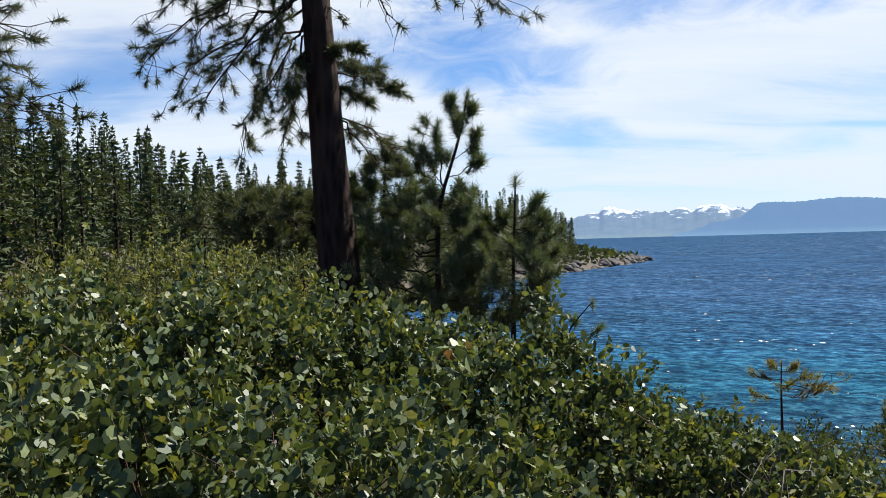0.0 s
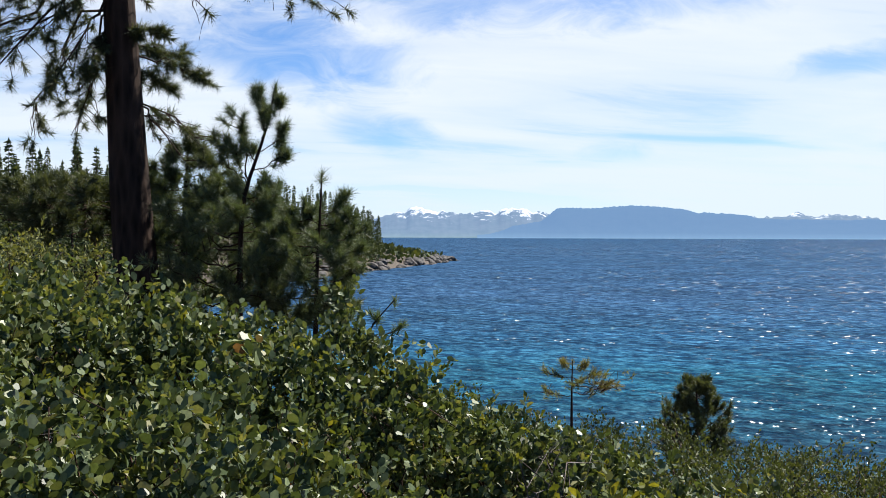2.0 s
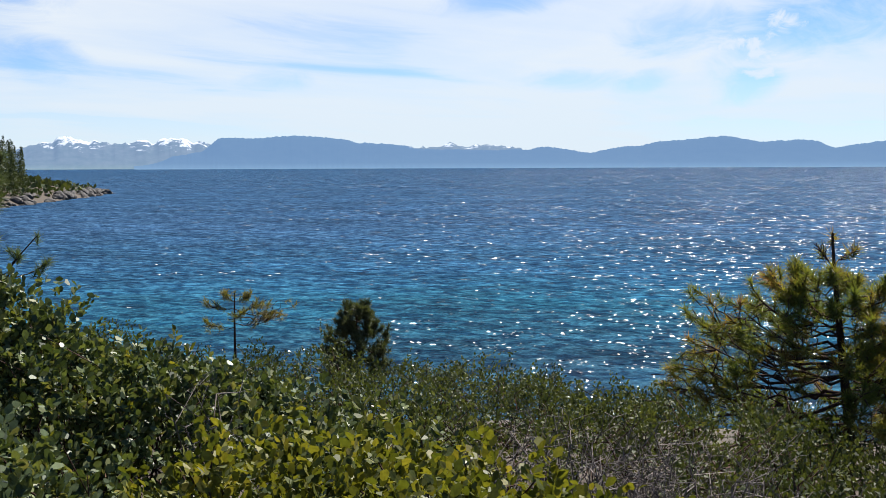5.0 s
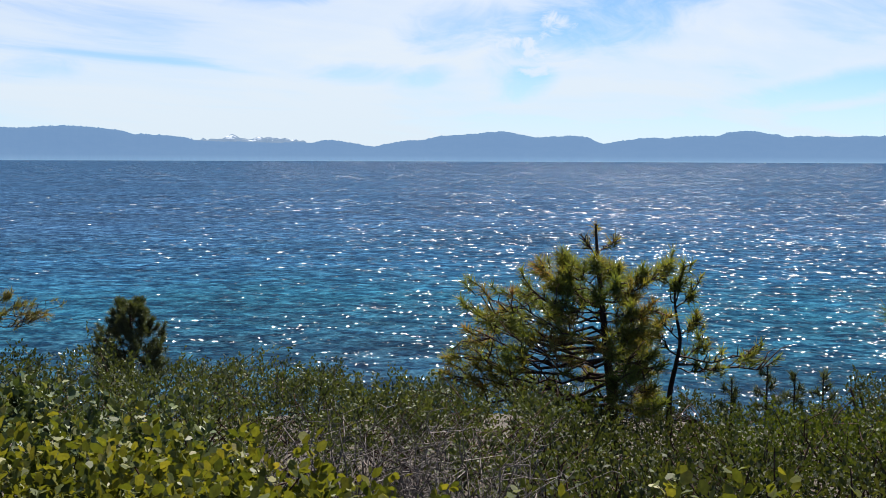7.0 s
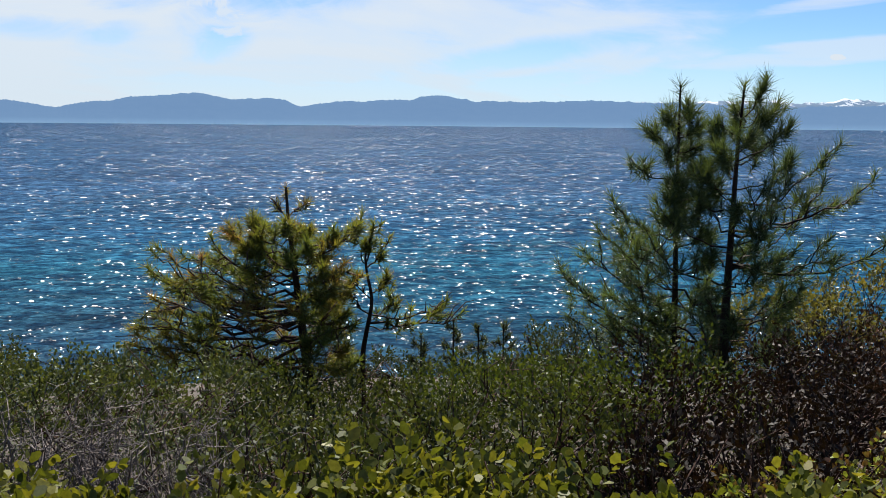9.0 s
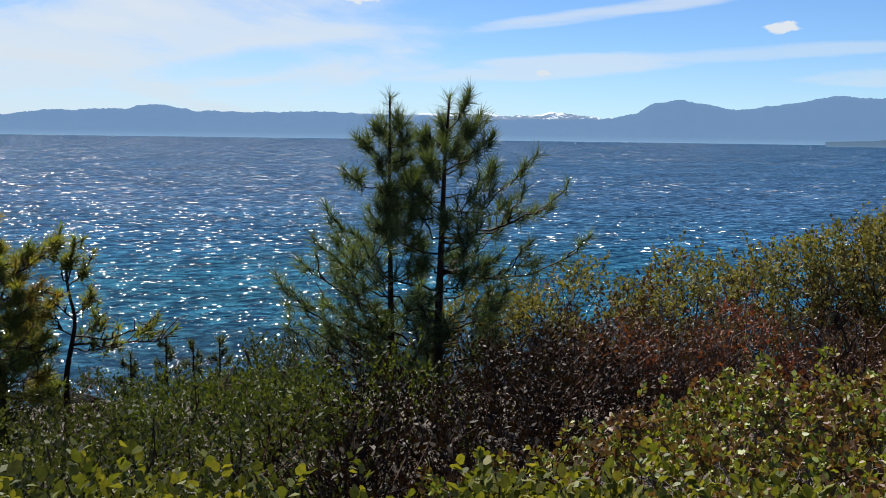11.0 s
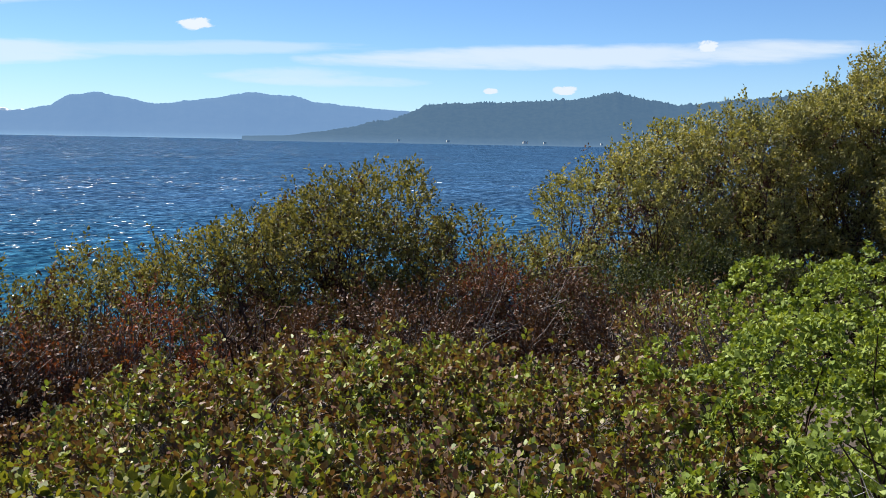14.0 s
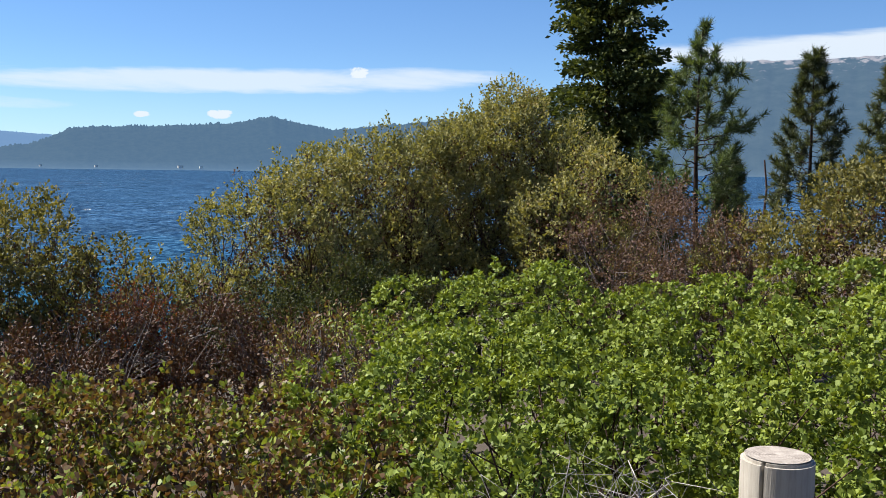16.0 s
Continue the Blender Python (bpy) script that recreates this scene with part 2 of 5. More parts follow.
M_DRY_OLIVE = leaf_material("dry_olive_leaf", [(0, (0.050, 0.054, 0.023)), (0.4, (0.122, 0.117, 0.045)), (0.8, (0.21, 0.185, 0.068)), (1, (0.245, 0.16, 0.09))], 1.6, 0.6, 0.65, 0.25, 0.12)
M_PALE = leaf_material("pale_sage_leaf", [(0, (0.0597, 0.0746, 0.0261)), (0.5, (0.127, 0.142, 0.0523)), (1, (0.209, 0.202, 0.0821))], 1.6, 0.6, 0.6, 0.3, 0.18)
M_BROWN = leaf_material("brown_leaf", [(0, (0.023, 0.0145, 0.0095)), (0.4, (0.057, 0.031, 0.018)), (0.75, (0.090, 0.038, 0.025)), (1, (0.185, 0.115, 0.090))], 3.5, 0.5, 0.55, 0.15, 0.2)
# M_BROWN leaf at about a quarter: pine shade put into the colour
M_SHADE = leaf_material("shade_brown_leaf", [(0, (0.006, 0.0045, 0.003)), (0.4, (0.015, 0.009, 0.005)), (0.75, (0.023, 0.011, 0.007)), (1, (0.045, 0.030, 0.022))], 3.5, 0.5, 0.6, 0.12, 0.15)
M_DUSTY = leaf_material("dusty_purple_leaf", [(0, (0.05, 0.0338, 0.0275)), (0.4, (0.115, 0.075, 0.0587)), (0.75, (0.156, 0.0938, 0.0775)), (1, (0.263, 0.188, 0.15))], 3.5, 0.5, 0.6, 0.2, 0.15)
M_RED = leaf_material("rust_red_leaf", [(0, (0.060, 0.017, 0.012)), (0.5, (0.135, 0.036, 0.021)), (1, (0.18, 0.070, 0.036))], 3.0, 0.6, 0.6, 0.3, 0.18)
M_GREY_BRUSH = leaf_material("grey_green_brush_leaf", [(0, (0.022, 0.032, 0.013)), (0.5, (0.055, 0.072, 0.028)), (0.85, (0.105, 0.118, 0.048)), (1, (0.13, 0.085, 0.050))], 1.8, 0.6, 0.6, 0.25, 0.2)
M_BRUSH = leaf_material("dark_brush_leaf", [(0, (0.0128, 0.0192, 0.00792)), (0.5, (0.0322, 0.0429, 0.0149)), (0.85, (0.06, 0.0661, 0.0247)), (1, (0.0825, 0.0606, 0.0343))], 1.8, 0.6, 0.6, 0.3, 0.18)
M_HEATH = leaf_material("green_brush_leaf", [(0, (0.018, 0.030, 0.008)), (0.5, (0.046, 0.066, 0.015)), (0.85, (0.088, 0.104, 0.024)), (1, (0.12, 0.095, 0.033))], 1.8, 0.6, 0.6, 0.3, 0.18)
M_NEEDLE = leaf_material("pine_needle", [(0, (0.031, 0.054, 0.025)), (0.5, (0.068, 0.100, 0.044)), (1, (0.135, 0.165, 0.078))], 1.5, 0.6, 0.5, 0.38, 0.3)
M_NEEDLE_DARK = leaf_material("dark_pine_needle", [(0, (0.026, 0.038, 0.020)), (0.5, (0.056, 0.072, 0.036)), (1, (0.115, 0.125, 0.062))], 1.5, 0.6, 0.5, 0.28, 0.3)
M_YOUNG = leaf_material("young_pine_needle", [(0, (0.0337, 0.0554, 0.031)), (0.5, (0.0727, 0.101, 0.0518)), (1, (0.155, 0.171, 0.0942))], 1.5, 0.6, 0.5, 0.25, 0.3)
M_NEEDLE_OLD = leaf_material("yellowing_needle", [(0, (0.050, 0.080, 0.024)), (0.45, (0.105, 0.130, 0.036)), (0.68, (0.165, 0.145, 0.045)), (0.82, (0.20, 0.105, 0.040)), (1, (0.21, 0.080, 0.036))], 2.2, 0.30, 0.5, 0.5, 0.3)
M_STRAW = leaf_material("straw_needle", [(0, (0.083, 0.114, 0.0288)), (0.45, (0.17, 0.17, 0.05)), (0.72, (0.22, 0.18, 0.06)), (1, (0.22, 0.11, 0.045))], 1.8, 0.35, 0.5, 0.3, 0.3)
M_FIR = leaf_material("fir_needle", [(0, (0.0175, 0.0302, 0.0107)), (0.5, (0.0464, 0.0641, 0.0193)), (1, (0.129, 0.139, 0.0322))], 1.0, 0.6, 0.6, 0.2, 0.15)
M_FOREST = leaf_material("forest_needle", [(0, (0.024, 0.037, 0.020)), (0.5, (0.055, 0.074, 0.034)), (1, (0.115, 0.13, 0.052))], 0.15, 0.5, 0.7, 0.15, 0.1)
M_BARK = bark_material("pine_bark", (0.010, 0.0065, 0.005), (0.048, 0.029, 0.021), 9, 0.22, 0.03)
M_TWIG = bark_material("grey_twig", (0.05, 0.042, 0.041), (0.20, 0.175, 0.168), 30, 0.5, 0.003)
M_BLEACHED = bark_material("bleached_twig", (0.11, 0.10, 0.092), (0.40, 0.375, 0.35), 30, 0.5, 0.003)
M_STEM = bark_material("dark_stem", (0.02, 0.012, 0.010), (0.08, 0.045, 0.035), 30, 0.5, 0.003)


def water_material():
    """Choppy water: a dark blue body with the waves' light and dark painted in, and facets of many sizes that mirror
    sky and sun.
    """
    m, nt, p, out = material("lake_water")
    c = coords(nt)
    r = nt.nodes.new("ShaderNodeVectorMath")
    r.operation = "LENGTH"
    nt.links.new(c, r.inputs[0])
    wind = map_node(nt, c, (1, 1, 1), 50)
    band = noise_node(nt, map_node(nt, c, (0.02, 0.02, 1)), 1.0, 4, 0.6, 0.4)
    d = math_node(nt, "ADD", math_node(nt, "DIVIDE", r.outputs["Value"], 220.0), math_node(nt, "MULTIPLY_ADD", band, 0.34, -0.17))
    # last stop is paler, in place of the sky reflection capped far out
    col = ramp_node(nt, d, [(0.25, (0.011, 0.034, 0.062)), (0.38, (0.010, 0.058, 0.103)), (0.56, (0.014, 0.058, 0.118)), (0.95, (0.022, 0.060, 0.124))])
    # bright and dark sides of the waves are multiplied into the body colour
    gust_shade = noise_node(nt, map_node(nt, wind, (0.014, 0.034, 1)), 1.0, 9, 0.82, 0.5)
    col = mix_node(nt, 1.0, col, ramp_node(nt, gust_shade, [(0.36, 0.74), (0.5, 1.0), (0.66, 1.28)]), "MULTIPLY")
    ripple_shade = noise_node(nt, map_node(nt, wind, (0.46, 0.62, 1), 6), 1.0, 4, 0.55, 0.8)
    col = mix_node(nt, 1.0, col, ramp_node(nt, ripple_shade, [(0.41, (0.42, 0.50, 0.60)), (0.5, (0.95, 0.95, 0.95)), (0.60, (1.75, 1.55, 1.42))]), "MULTIPLY")
    swell_shade = noise_node(nt, map_node(nt, wind, (0.05, 0.13, 1), -5), 1.0, 5, 0.8, 0.5)
    col = mix_node(nt, 1.0, col, ramp_node(nt, swell_shade, [(0.36, 0.72), (0.5, 1.0), (0.64, 1.3)]), "MULTIPLY")
    warp = noise_node(nt, c, 0.5, 2, 0.5, 0.0, out=1)
    bend = nt.nodes.new("ShaderNodeVectorMath")
    bend.operation = "MULTIPLY_ADD"
    nt.links.new(warp, bend.inputs[0])
    bend.inputs[1].default_value = (1.2, 0.8, 0)
    nt.links.new(wind, bend.inputs[2])
    # fine chop: its light and dark also goes into the colour
    chop_shade = noise_node(nt, map_node(nt, wind, (1.25, 1.6, 1), -8), 1.0, 5, 0.62, 1.0)
    col = mix_node(nt, 1.0, col, ramp_node(nt, chop_shade, [(0.38, (0.50, 0.58, 0.66)), (0.5, (0.95, 0.95, 0.95)), (0.62, (1.6, 1.45, 1.35))]), "MULTIPLY")
    def tilt(value, amp):
        v = nt.nodes.new("ShaderNodeVectorMath")
        v.operation = "MULTIPLY_ADD"
        nt.links.new(value, v.inputs[0])
        v.inputs[1].default_value = (amp * 2, amp * 2, 0)
        v.inputs[2].default_value = (-amp, -amp, 0)
        return v.outputs[0]

    # small facets; farther out the crests that catch the light are longer ones
    slope = None
    for size, amp, r0, r1 in ((15.0, 0.36, 0, 0), (6.0, 0.40, 0.045, 0.07), (2.2, 0.44, 0.08, 0.125), (0.9, 0.50, 0.15, 0.26), (0.4, 0.55, 0.32, 0.6)):
        cell = nt.nodes.new("ShaderNodeTexVoronoi")
        cell.voronoi_dimensions = "2D"
        cell.inputs["Scale"].default_value = size
        nt.links.new(map_node(nt, bend.outputs[0], (0.8, 0.55, 1), 4), cell.inputs["Vector"])
        facet = tilt(cell.outputs["Color"], amp)
        slope = mix_node(nt, ramp_node(nt, math_node(nt, "DIVIDE", r.outputs["Value"], 1000.0), [(r0, 0.0), (r1, 1.0)]), slope, facet) if slope else facet
    # on waves of a metre and more
    for scale, turn, amp in (((0.55, 1.3, 1), -4, 0.72), ((0.16, 0.34, 1), 7, 0.5)):
        v = nt.nodes.new("ShaderNodeVectorMath")
        nt.links.new(slope, v.inputs[0])
        nt.links.new(tilt(noise_node(nt, map_node(nt, wind, scale, turn), 1.0, 3, 0.55, 0.4, out=1), amp), v.inputs[1])
        slope = v.outputs[0]
    s = nt.nodes.new("ShaderNodeVectorMath")
    nt.links.new(slope, s.inputs[0])
    s.inputs[1].default_value = (0, 0, 1)
    u = nt.nodes.new("ShaderNodeVectorMath")
    u.operation = "NORMALIZE"
    nt.links.new(s.outputs[0], u.inputs[0])
    normal = u.outputs[0]
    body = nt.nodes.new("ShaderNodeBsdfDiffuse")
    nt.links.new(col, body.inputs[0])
    nt.links.new(normal, body.inputs["Normal"])
    shine = nt.nodes.new("ShaderNodeBsdfGlossy")
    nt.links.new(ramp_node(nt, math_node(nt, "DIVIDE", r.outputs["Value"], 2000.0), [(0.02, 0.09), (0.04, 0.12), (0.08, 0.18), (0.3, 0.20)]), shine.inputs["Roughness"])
    nt.links.new(normal, shine.inputs["Normal"])
    fres = nt.nodes.new("ShaderNodeFresnel")
    fres.inputs["IOR"].default_value = 1.33
    nt.links.new(normal, fres.inputs["Normal"])
    mx = nt.nodes.new("ShaderNodeMixShader")
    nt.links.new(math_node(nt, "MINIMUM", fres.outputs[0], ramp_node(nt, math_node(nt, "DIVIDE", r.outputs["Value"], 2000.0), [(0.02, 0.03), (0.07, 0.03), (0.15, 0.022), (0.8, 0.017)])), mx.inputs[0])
    nt.links.new(body.outputs[0], mx.inputs[1])
    nt.links.new(shine.outputs[0], mx.inputs[2])
    nt.links.new(mx.outputs[0], out.inputs[0])
    nt.nodes.remove(p)
    return m


M_WATER = water_material()


def soil_material():
    m, nt, p, out = material("forest_soil")
    c = coords(nt)
    n = noise_node(nt, c, 1.2, 6, 0.65)
    g = noise_node(nt, c, 40, 4, 0.7)
    f = math_node(nt, "ADD", math_node(nt, "MULTIPLY", n, 0.6), math_node(nt, "MULTIPLY", g, 0.4))
    nt.links.new(ramp_node(nt, f, [(0.3, (0.025, 0.017, 0.011)), (0.55, (0.06, 0.045, 0.032)), (0.75, (0.13, 0.10, 0.078))]), p.inputs["Base Color"])
    p.inputs["Roughness"].default_value = 0.95
    bump(nt, p, g, 0.6, 0.02)
    return m


def rock_material():
    m, nt, p, out = material("granite")
    c = coords(nt)
    n = noise_node(nt, c, 0.5, 6, 0.65, 0.4)
    g = noise_node(nt, c, 8, 5, 0.7)
    f = math_node(nt, "ADD", math_node(nt, "MULTIPLY", n, 0.65), math_node(nt, "MULTIPLY", g, 0.35))
    nt.links.new(ramp_node(nt, f, [(0.38, (0.016, 0.015, 0.015)), (0.55, (0.062, 0.055, 0.051)), (0.76, (0.27, 0.245, 0.23))]), p.inputs["Base Color"])
    p.inputs["Roughness"].default_value = 0.85
    bump(nt, p, f, 0.6, 0.2)
    return m


def far_material(name, low, high, haze, amount, snow=None, speckle=0.02, ragged=5.0):
    """A far slope: woods and rock, with the haze of kilometres of air mixed in as emission."""
    m, nt, p, out = material(name)
    c = coords(nt)
    n = noise_node(nt, c, speckle, 8, 0.7)
    col = ramp_node(nt, n, [(0.35, low), (0.65, high)])
    if snow:
        sep = nt.nodes.new("ShaderNodeSeparateXYZ")
        nt.links.new(c, sep.inputs[0])
        patch = noise_node(nt, map_node(nt, c, (1, 1, 1.4)), 0.016, 8, 0.68, 0.5)
        f = math_node(nt, "ADD", math_node(nt, "DIVIDE", math_node(nt, "SUBTRACT", sep.outputs[2], snow[0]), snow[1]), math_node(nt, "MULTIPLY_ADD", patch, ragged, -0.52 * ragged))
        col = mix_node(nt, ramp_node(nt, f, [(0.35, 0.0), (0.6, 1.0)]), col, snow[2])
    nt.links.new(col, p.inputs["Base Color"])
    p.inputs["Roughness"].default_value = 0.95
    p.inputs["Specular IOR Level"].default_value = 0.1
    # haze is put into the slope as a glow, paler toward the water
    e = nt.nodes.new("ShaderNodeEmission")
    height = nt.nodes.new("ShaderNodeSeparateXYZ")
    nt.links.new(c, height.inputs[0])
    low_haze = ramp_node(nt, math_node(nt, "DIVIDE", math_node(nt, "SUBTRACT", height.outputs[2], LAKE), 60.0), [(0.0, 0.9), (0.10, 0.5), (0.35, 0.1), (1.0, 0.0)])
    nt.links.new(mix_node(nt, low_haze, haze, tuple(min(h * 1.35 + 0.04, 0.8) for h in haze)), e.inputs[0])
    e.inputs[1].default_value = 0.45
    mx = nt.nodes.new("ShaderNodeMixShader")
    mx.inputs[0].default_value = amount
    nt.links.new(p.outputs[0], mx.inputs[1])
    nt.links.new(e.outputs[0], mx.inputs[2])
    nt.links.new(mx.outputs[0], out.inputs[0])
    return m


M_SOIL, M_ROCK = soil_material(), rock_material()
# third colour of each range: the haze it is made to glow with
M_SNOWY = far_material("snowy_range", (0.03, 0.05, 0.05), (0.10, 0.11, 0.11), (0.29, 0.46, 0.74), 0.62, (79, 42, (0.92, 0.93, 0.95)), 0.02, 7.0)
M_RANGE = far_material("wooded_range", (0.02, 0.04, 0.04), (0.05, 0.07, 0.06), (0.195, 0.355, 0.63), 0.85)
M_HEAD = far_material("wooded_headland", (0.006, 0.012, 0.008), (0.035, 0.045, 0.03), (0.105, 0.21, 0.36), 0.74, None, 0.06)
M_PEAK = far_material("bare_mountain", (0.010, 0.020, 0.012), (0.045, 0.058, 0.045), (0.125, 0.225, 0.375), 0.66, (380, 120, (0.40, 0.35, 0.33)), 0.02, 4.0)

# ---------------------------------------------------------------- mesh helpers
rng = np.random.default_rng(7)
O = Vector((0.12, -0.12, 0.0))


def polar(az, r):
    """The place at a distance from where the eye stands when it looks that way."""
    d = way(az)
    turned = [-row[4] for row in ROWS]
    return float(np.interp(az, turned, [row[1] for row in ROWS]) + d.x * r), float(np.interp(az, turned, [row[2] for row in ROWS]) + d.y * r)


def top_z(r, el):
    return EYE - 0.02 + r * math.tan(radians(el))


def mesh_from(name, verts, faces, smooth=False):
    """A mesh from an array of vertices and an array of faces of one size."""
    verts, faces = np.asarray(verts, dtype=np.float32), np.asarray(faces, dtype=np.int32)
    me = bpy.data.meshes.new(name)
    k = faces.shape[1]
    me.vertices.add(len(verts))
    me.vertices.foreach_set("co", verts.ravel())
    me.loops.add(faces.size)
    me.loops.foreach_set("vertex_index", faces.ravel())
    me.polygons.add(len(faces))
    me.polygons.foreach_set("loop_start", np.arange(0, faces.size, k, dtype=np.int32))
    if smooth:
        me.polygons.foreach_set("use_smooth", np.ones(len(faces), dtype=bool))
    me.update(calc_edges=True)
    return me


def part(name, me, mat, parent=None, label="", kind=""):
    ob = new(name, me)
    me.materials.append(mat)
    if parent:
        ob.parent = parent
    return tagged(ob, label, kind=kind)


def thing(name, label, category, at=(0, 0, 0), group="", kind=""):
    ob = new(name)
    ob.empty_display_size = 0.2
    ob.location = at
    return tagged(ob, label, category, group, kind)


def unit(v):
    return v / np.maximum(np.linalg.norm(v, axis=-1, keepdims=True), 1e-9)


def rand_dirs(n):
    return unit(rng.normal(size=(n, 3)))


BLADE = np.array([(0, 0, 0), (0.5, 0.5, 0.08), (0, 1, 0), (-0.5, 0.5, 0.08)])
OVAL = np.array([(-0.13, 0, 0), (0.13, 0, 0), (0.43, 0.27, 0.10), (0.47, 0.62, 0.12), (0.20, 0.98, 0.0), (-0.20, 0.98, 0.0), (-0.47, 0.62, 0.12), (-0.43, 0.27, 0.10)])
OVAL_F = np.array([(0, 1, 2, 3, 4, 5, 6, 7)])
KITE = np.array([(-0.19, 0, 0), (0.19, 0, 0), (0.49, 0.50, 0.14), (0.20, 1.0, 0), (-0.20, 1.0, 0), (-0.49, 0.50, 0.14)])
RHOMB = np.array([(0, 0, 0), (0.52, 0.5, 0.16), (0, 1, 0), (-0.52, 0.5, 0.16)])
KITE_F = np.array([(0, 1, 2, 3, 4, 5)])
BLADE_F = np.array([(0, 1, 2, 3)])
NEEDLE = np.array([(-0.5, 0, 0), (0.5, 0, 0), (0, 1, 0)])
NEEDLE_F = np.array([(0, 1, 2)])


def blades(shape, faces, at, axis, length, width, face_dir=None):
    """Vertices and faces of many copies of a small flat shape, each with its own axis, length and width."""
    n = len(at)
    axis = unit(axis)
    ref = rand_dirs(n) if face_dir is None else unit(face_dir)
    side = unit(np.cross(axis, ref))
    nor = np.cross(side, axis)
    v = shape[None, :, 0, None] * side[:, None] * np.reshape(width, (-1, 1, 1)) + shape[None, :, 1, None] * axis[:, None] * np.reshape(length, (-1, 1, 1)) + shape[None, :, 2, None] * nor[:, None] * np.reshape(width, (-1, 1, 1))
    v = v + at[:, None]
    f = faces[None] + (np.arange(n) * len(shape))[:, None, None]
    return v.reshape(-1, 3), f.reshape(-1, faces.shape[1])


def tubes(lines, sides=4):
    """Vertices and quads of tapered tubes. Each line: (points, radii)."""
    vs, fs, base = [], [], 0
    ang = np.arange(sides) * 2 * np.pi / sides
    for pts, rad in lines:
        pts, rad = np.asarray(pts, float), np.asarray(rad, float)
        n = len(pts)
        t = unit(np.gradient(pts, axis=0))
        ref = np.where(np.abs(t[:, 2:3]) > 0.9, np.array([[1.0, 0, 0]]), np.array([[0, 0, 1.0]]))
        a = unit(np.cross(t, ref))
        b = np.cross(t, a)
        ring = pts[:, None] + rad[:, None, None] * (np.cos(ang)[None, :, None] * a[:, None] + np.sin(ang)[None, :, None] * b[:, None])
        vs.append(ring.reshape(-1, 3))
        i = np.arange(n - 1)[:, None] * sides
        j = np.arange(sides)[None]
        k = (j + 1) % sides
        fs.append((np.stack([i + j, i + k, i + sides + k, i + sides + j], -1) + base).reshape(-1, 4))
        base += n * sides
    return np.concatenate(vs), np.concatenate(fs)


def bent(a, b, n=5, wobble=0.06, sag=0.0):
    """A bent line from a to b."""
    a, b = np.asarray(a, float), np.asarray(b, float)
    u = np.linspace(0, 1, n)[:, None]
    d = np.linalg.norm(b - a)
    p = a + (b - a) * u
    p[1:-1] += rng.normal(size=(n - 2, 3)) * wobble * d
    p[:, 2] -= sag * d * np.sin(u[:, 0] * np.pi)
    return p


# ---------------------------------------------------------------- ground and lake
SPINE = [(-52, 120, 24.0), (-26, 175, 17.0), (-12, 270, 14.5), (0, 370, 9.5), (5.4, 440, 6.0), (8.9, 500, 1.0)]


def cape_height(x, y):
    """Height over the lake of the wooded cape beyond the cove."""
    pts = [(way(a).x * r, way(a).y * r, h) for a, r, h in SPINE]
    best = np.full(np.shape(x), -30.0)
    for (ax, ay, ah), (bx, by, bh) in zip(pts, pts[1:]):
        dx, dy = bx - ax, by - ay
        u = np.clip(((x - ax) * dx + (y - ay) * dy) / (dx * dx + dy * dy), 0, 1)
        d = np.hypot(x - ax - u * dx, y - ay - u * dy)
        h = ah + (bh - ah) * u
        wid = 30 + 2.2 * h
        best = np.maximum(best, h + 3 - (h + 6) * (d / wid) ** 2)
    return best


def ground_z(x, y):
    x, y = np.asarray(x, float), np.asarray(y, float)
    az = np.degrees(np.arctan2(x, y))
    r = np.hypot(x, y)
    # the bank falls to the lake on the open side, the trail side stays level and rises inland
    off = np.abs((az - 52 + 180) % 360 - 180)
    fall = np.clip(1.25 - off / 95.0, -0.25, 1.0)
    s = np.maximum(r - 3.2, 0)
    bank = -0.26 * fall * s * s / (s + 3.0)
    bank = np.maximum(bank, -22.0) + 0.0
    bank = np.where(fall < 0, np.minimum(bank, 14.0), bank)
    n = 0.05 * np.sin(x * 1.9 + 0.4) * np.cos(y * 1.6) * np.clip(r / 3, 0, 1)
    return np.maximum(bank + n, LAKE + np.maximum(cape_height(x, y), -8.0))


def g_at(x, y):
    return float(ground_z(x, y))


def build_ground():
    ring = np.concatenate([[0.0], np.geomspace(0.4, 700, 110), [1200, 2400, 4900]])
    n = 200
    a = np.arange(n) * 2 * np.pi / n
    R, A = np.meshgrid(ring, a, indexing="ij")
    X, Y = R * np.sin(A), R * np.cos(A)
    Z = ground_z(X, Y)
    v = np.stack([X, Y, Z], -1).reshape(-1, 3)
    i, j = np.meshgrid(np.arange(len(ring) - 1), np.arange(n), indexing="ij")
    k = (j + 1) % n
    f = np.stack([i * n + j, (i + 1) * n + j, (i + 1) * n + k, i * n + k], -1).reshape(-1, 4)
    g = part("ground", mesh_from("ground", v, f, True), M_SOIL)
    tagged(g, "brown sandy forest soil sloping down to the lake", "ground", kind="structure")


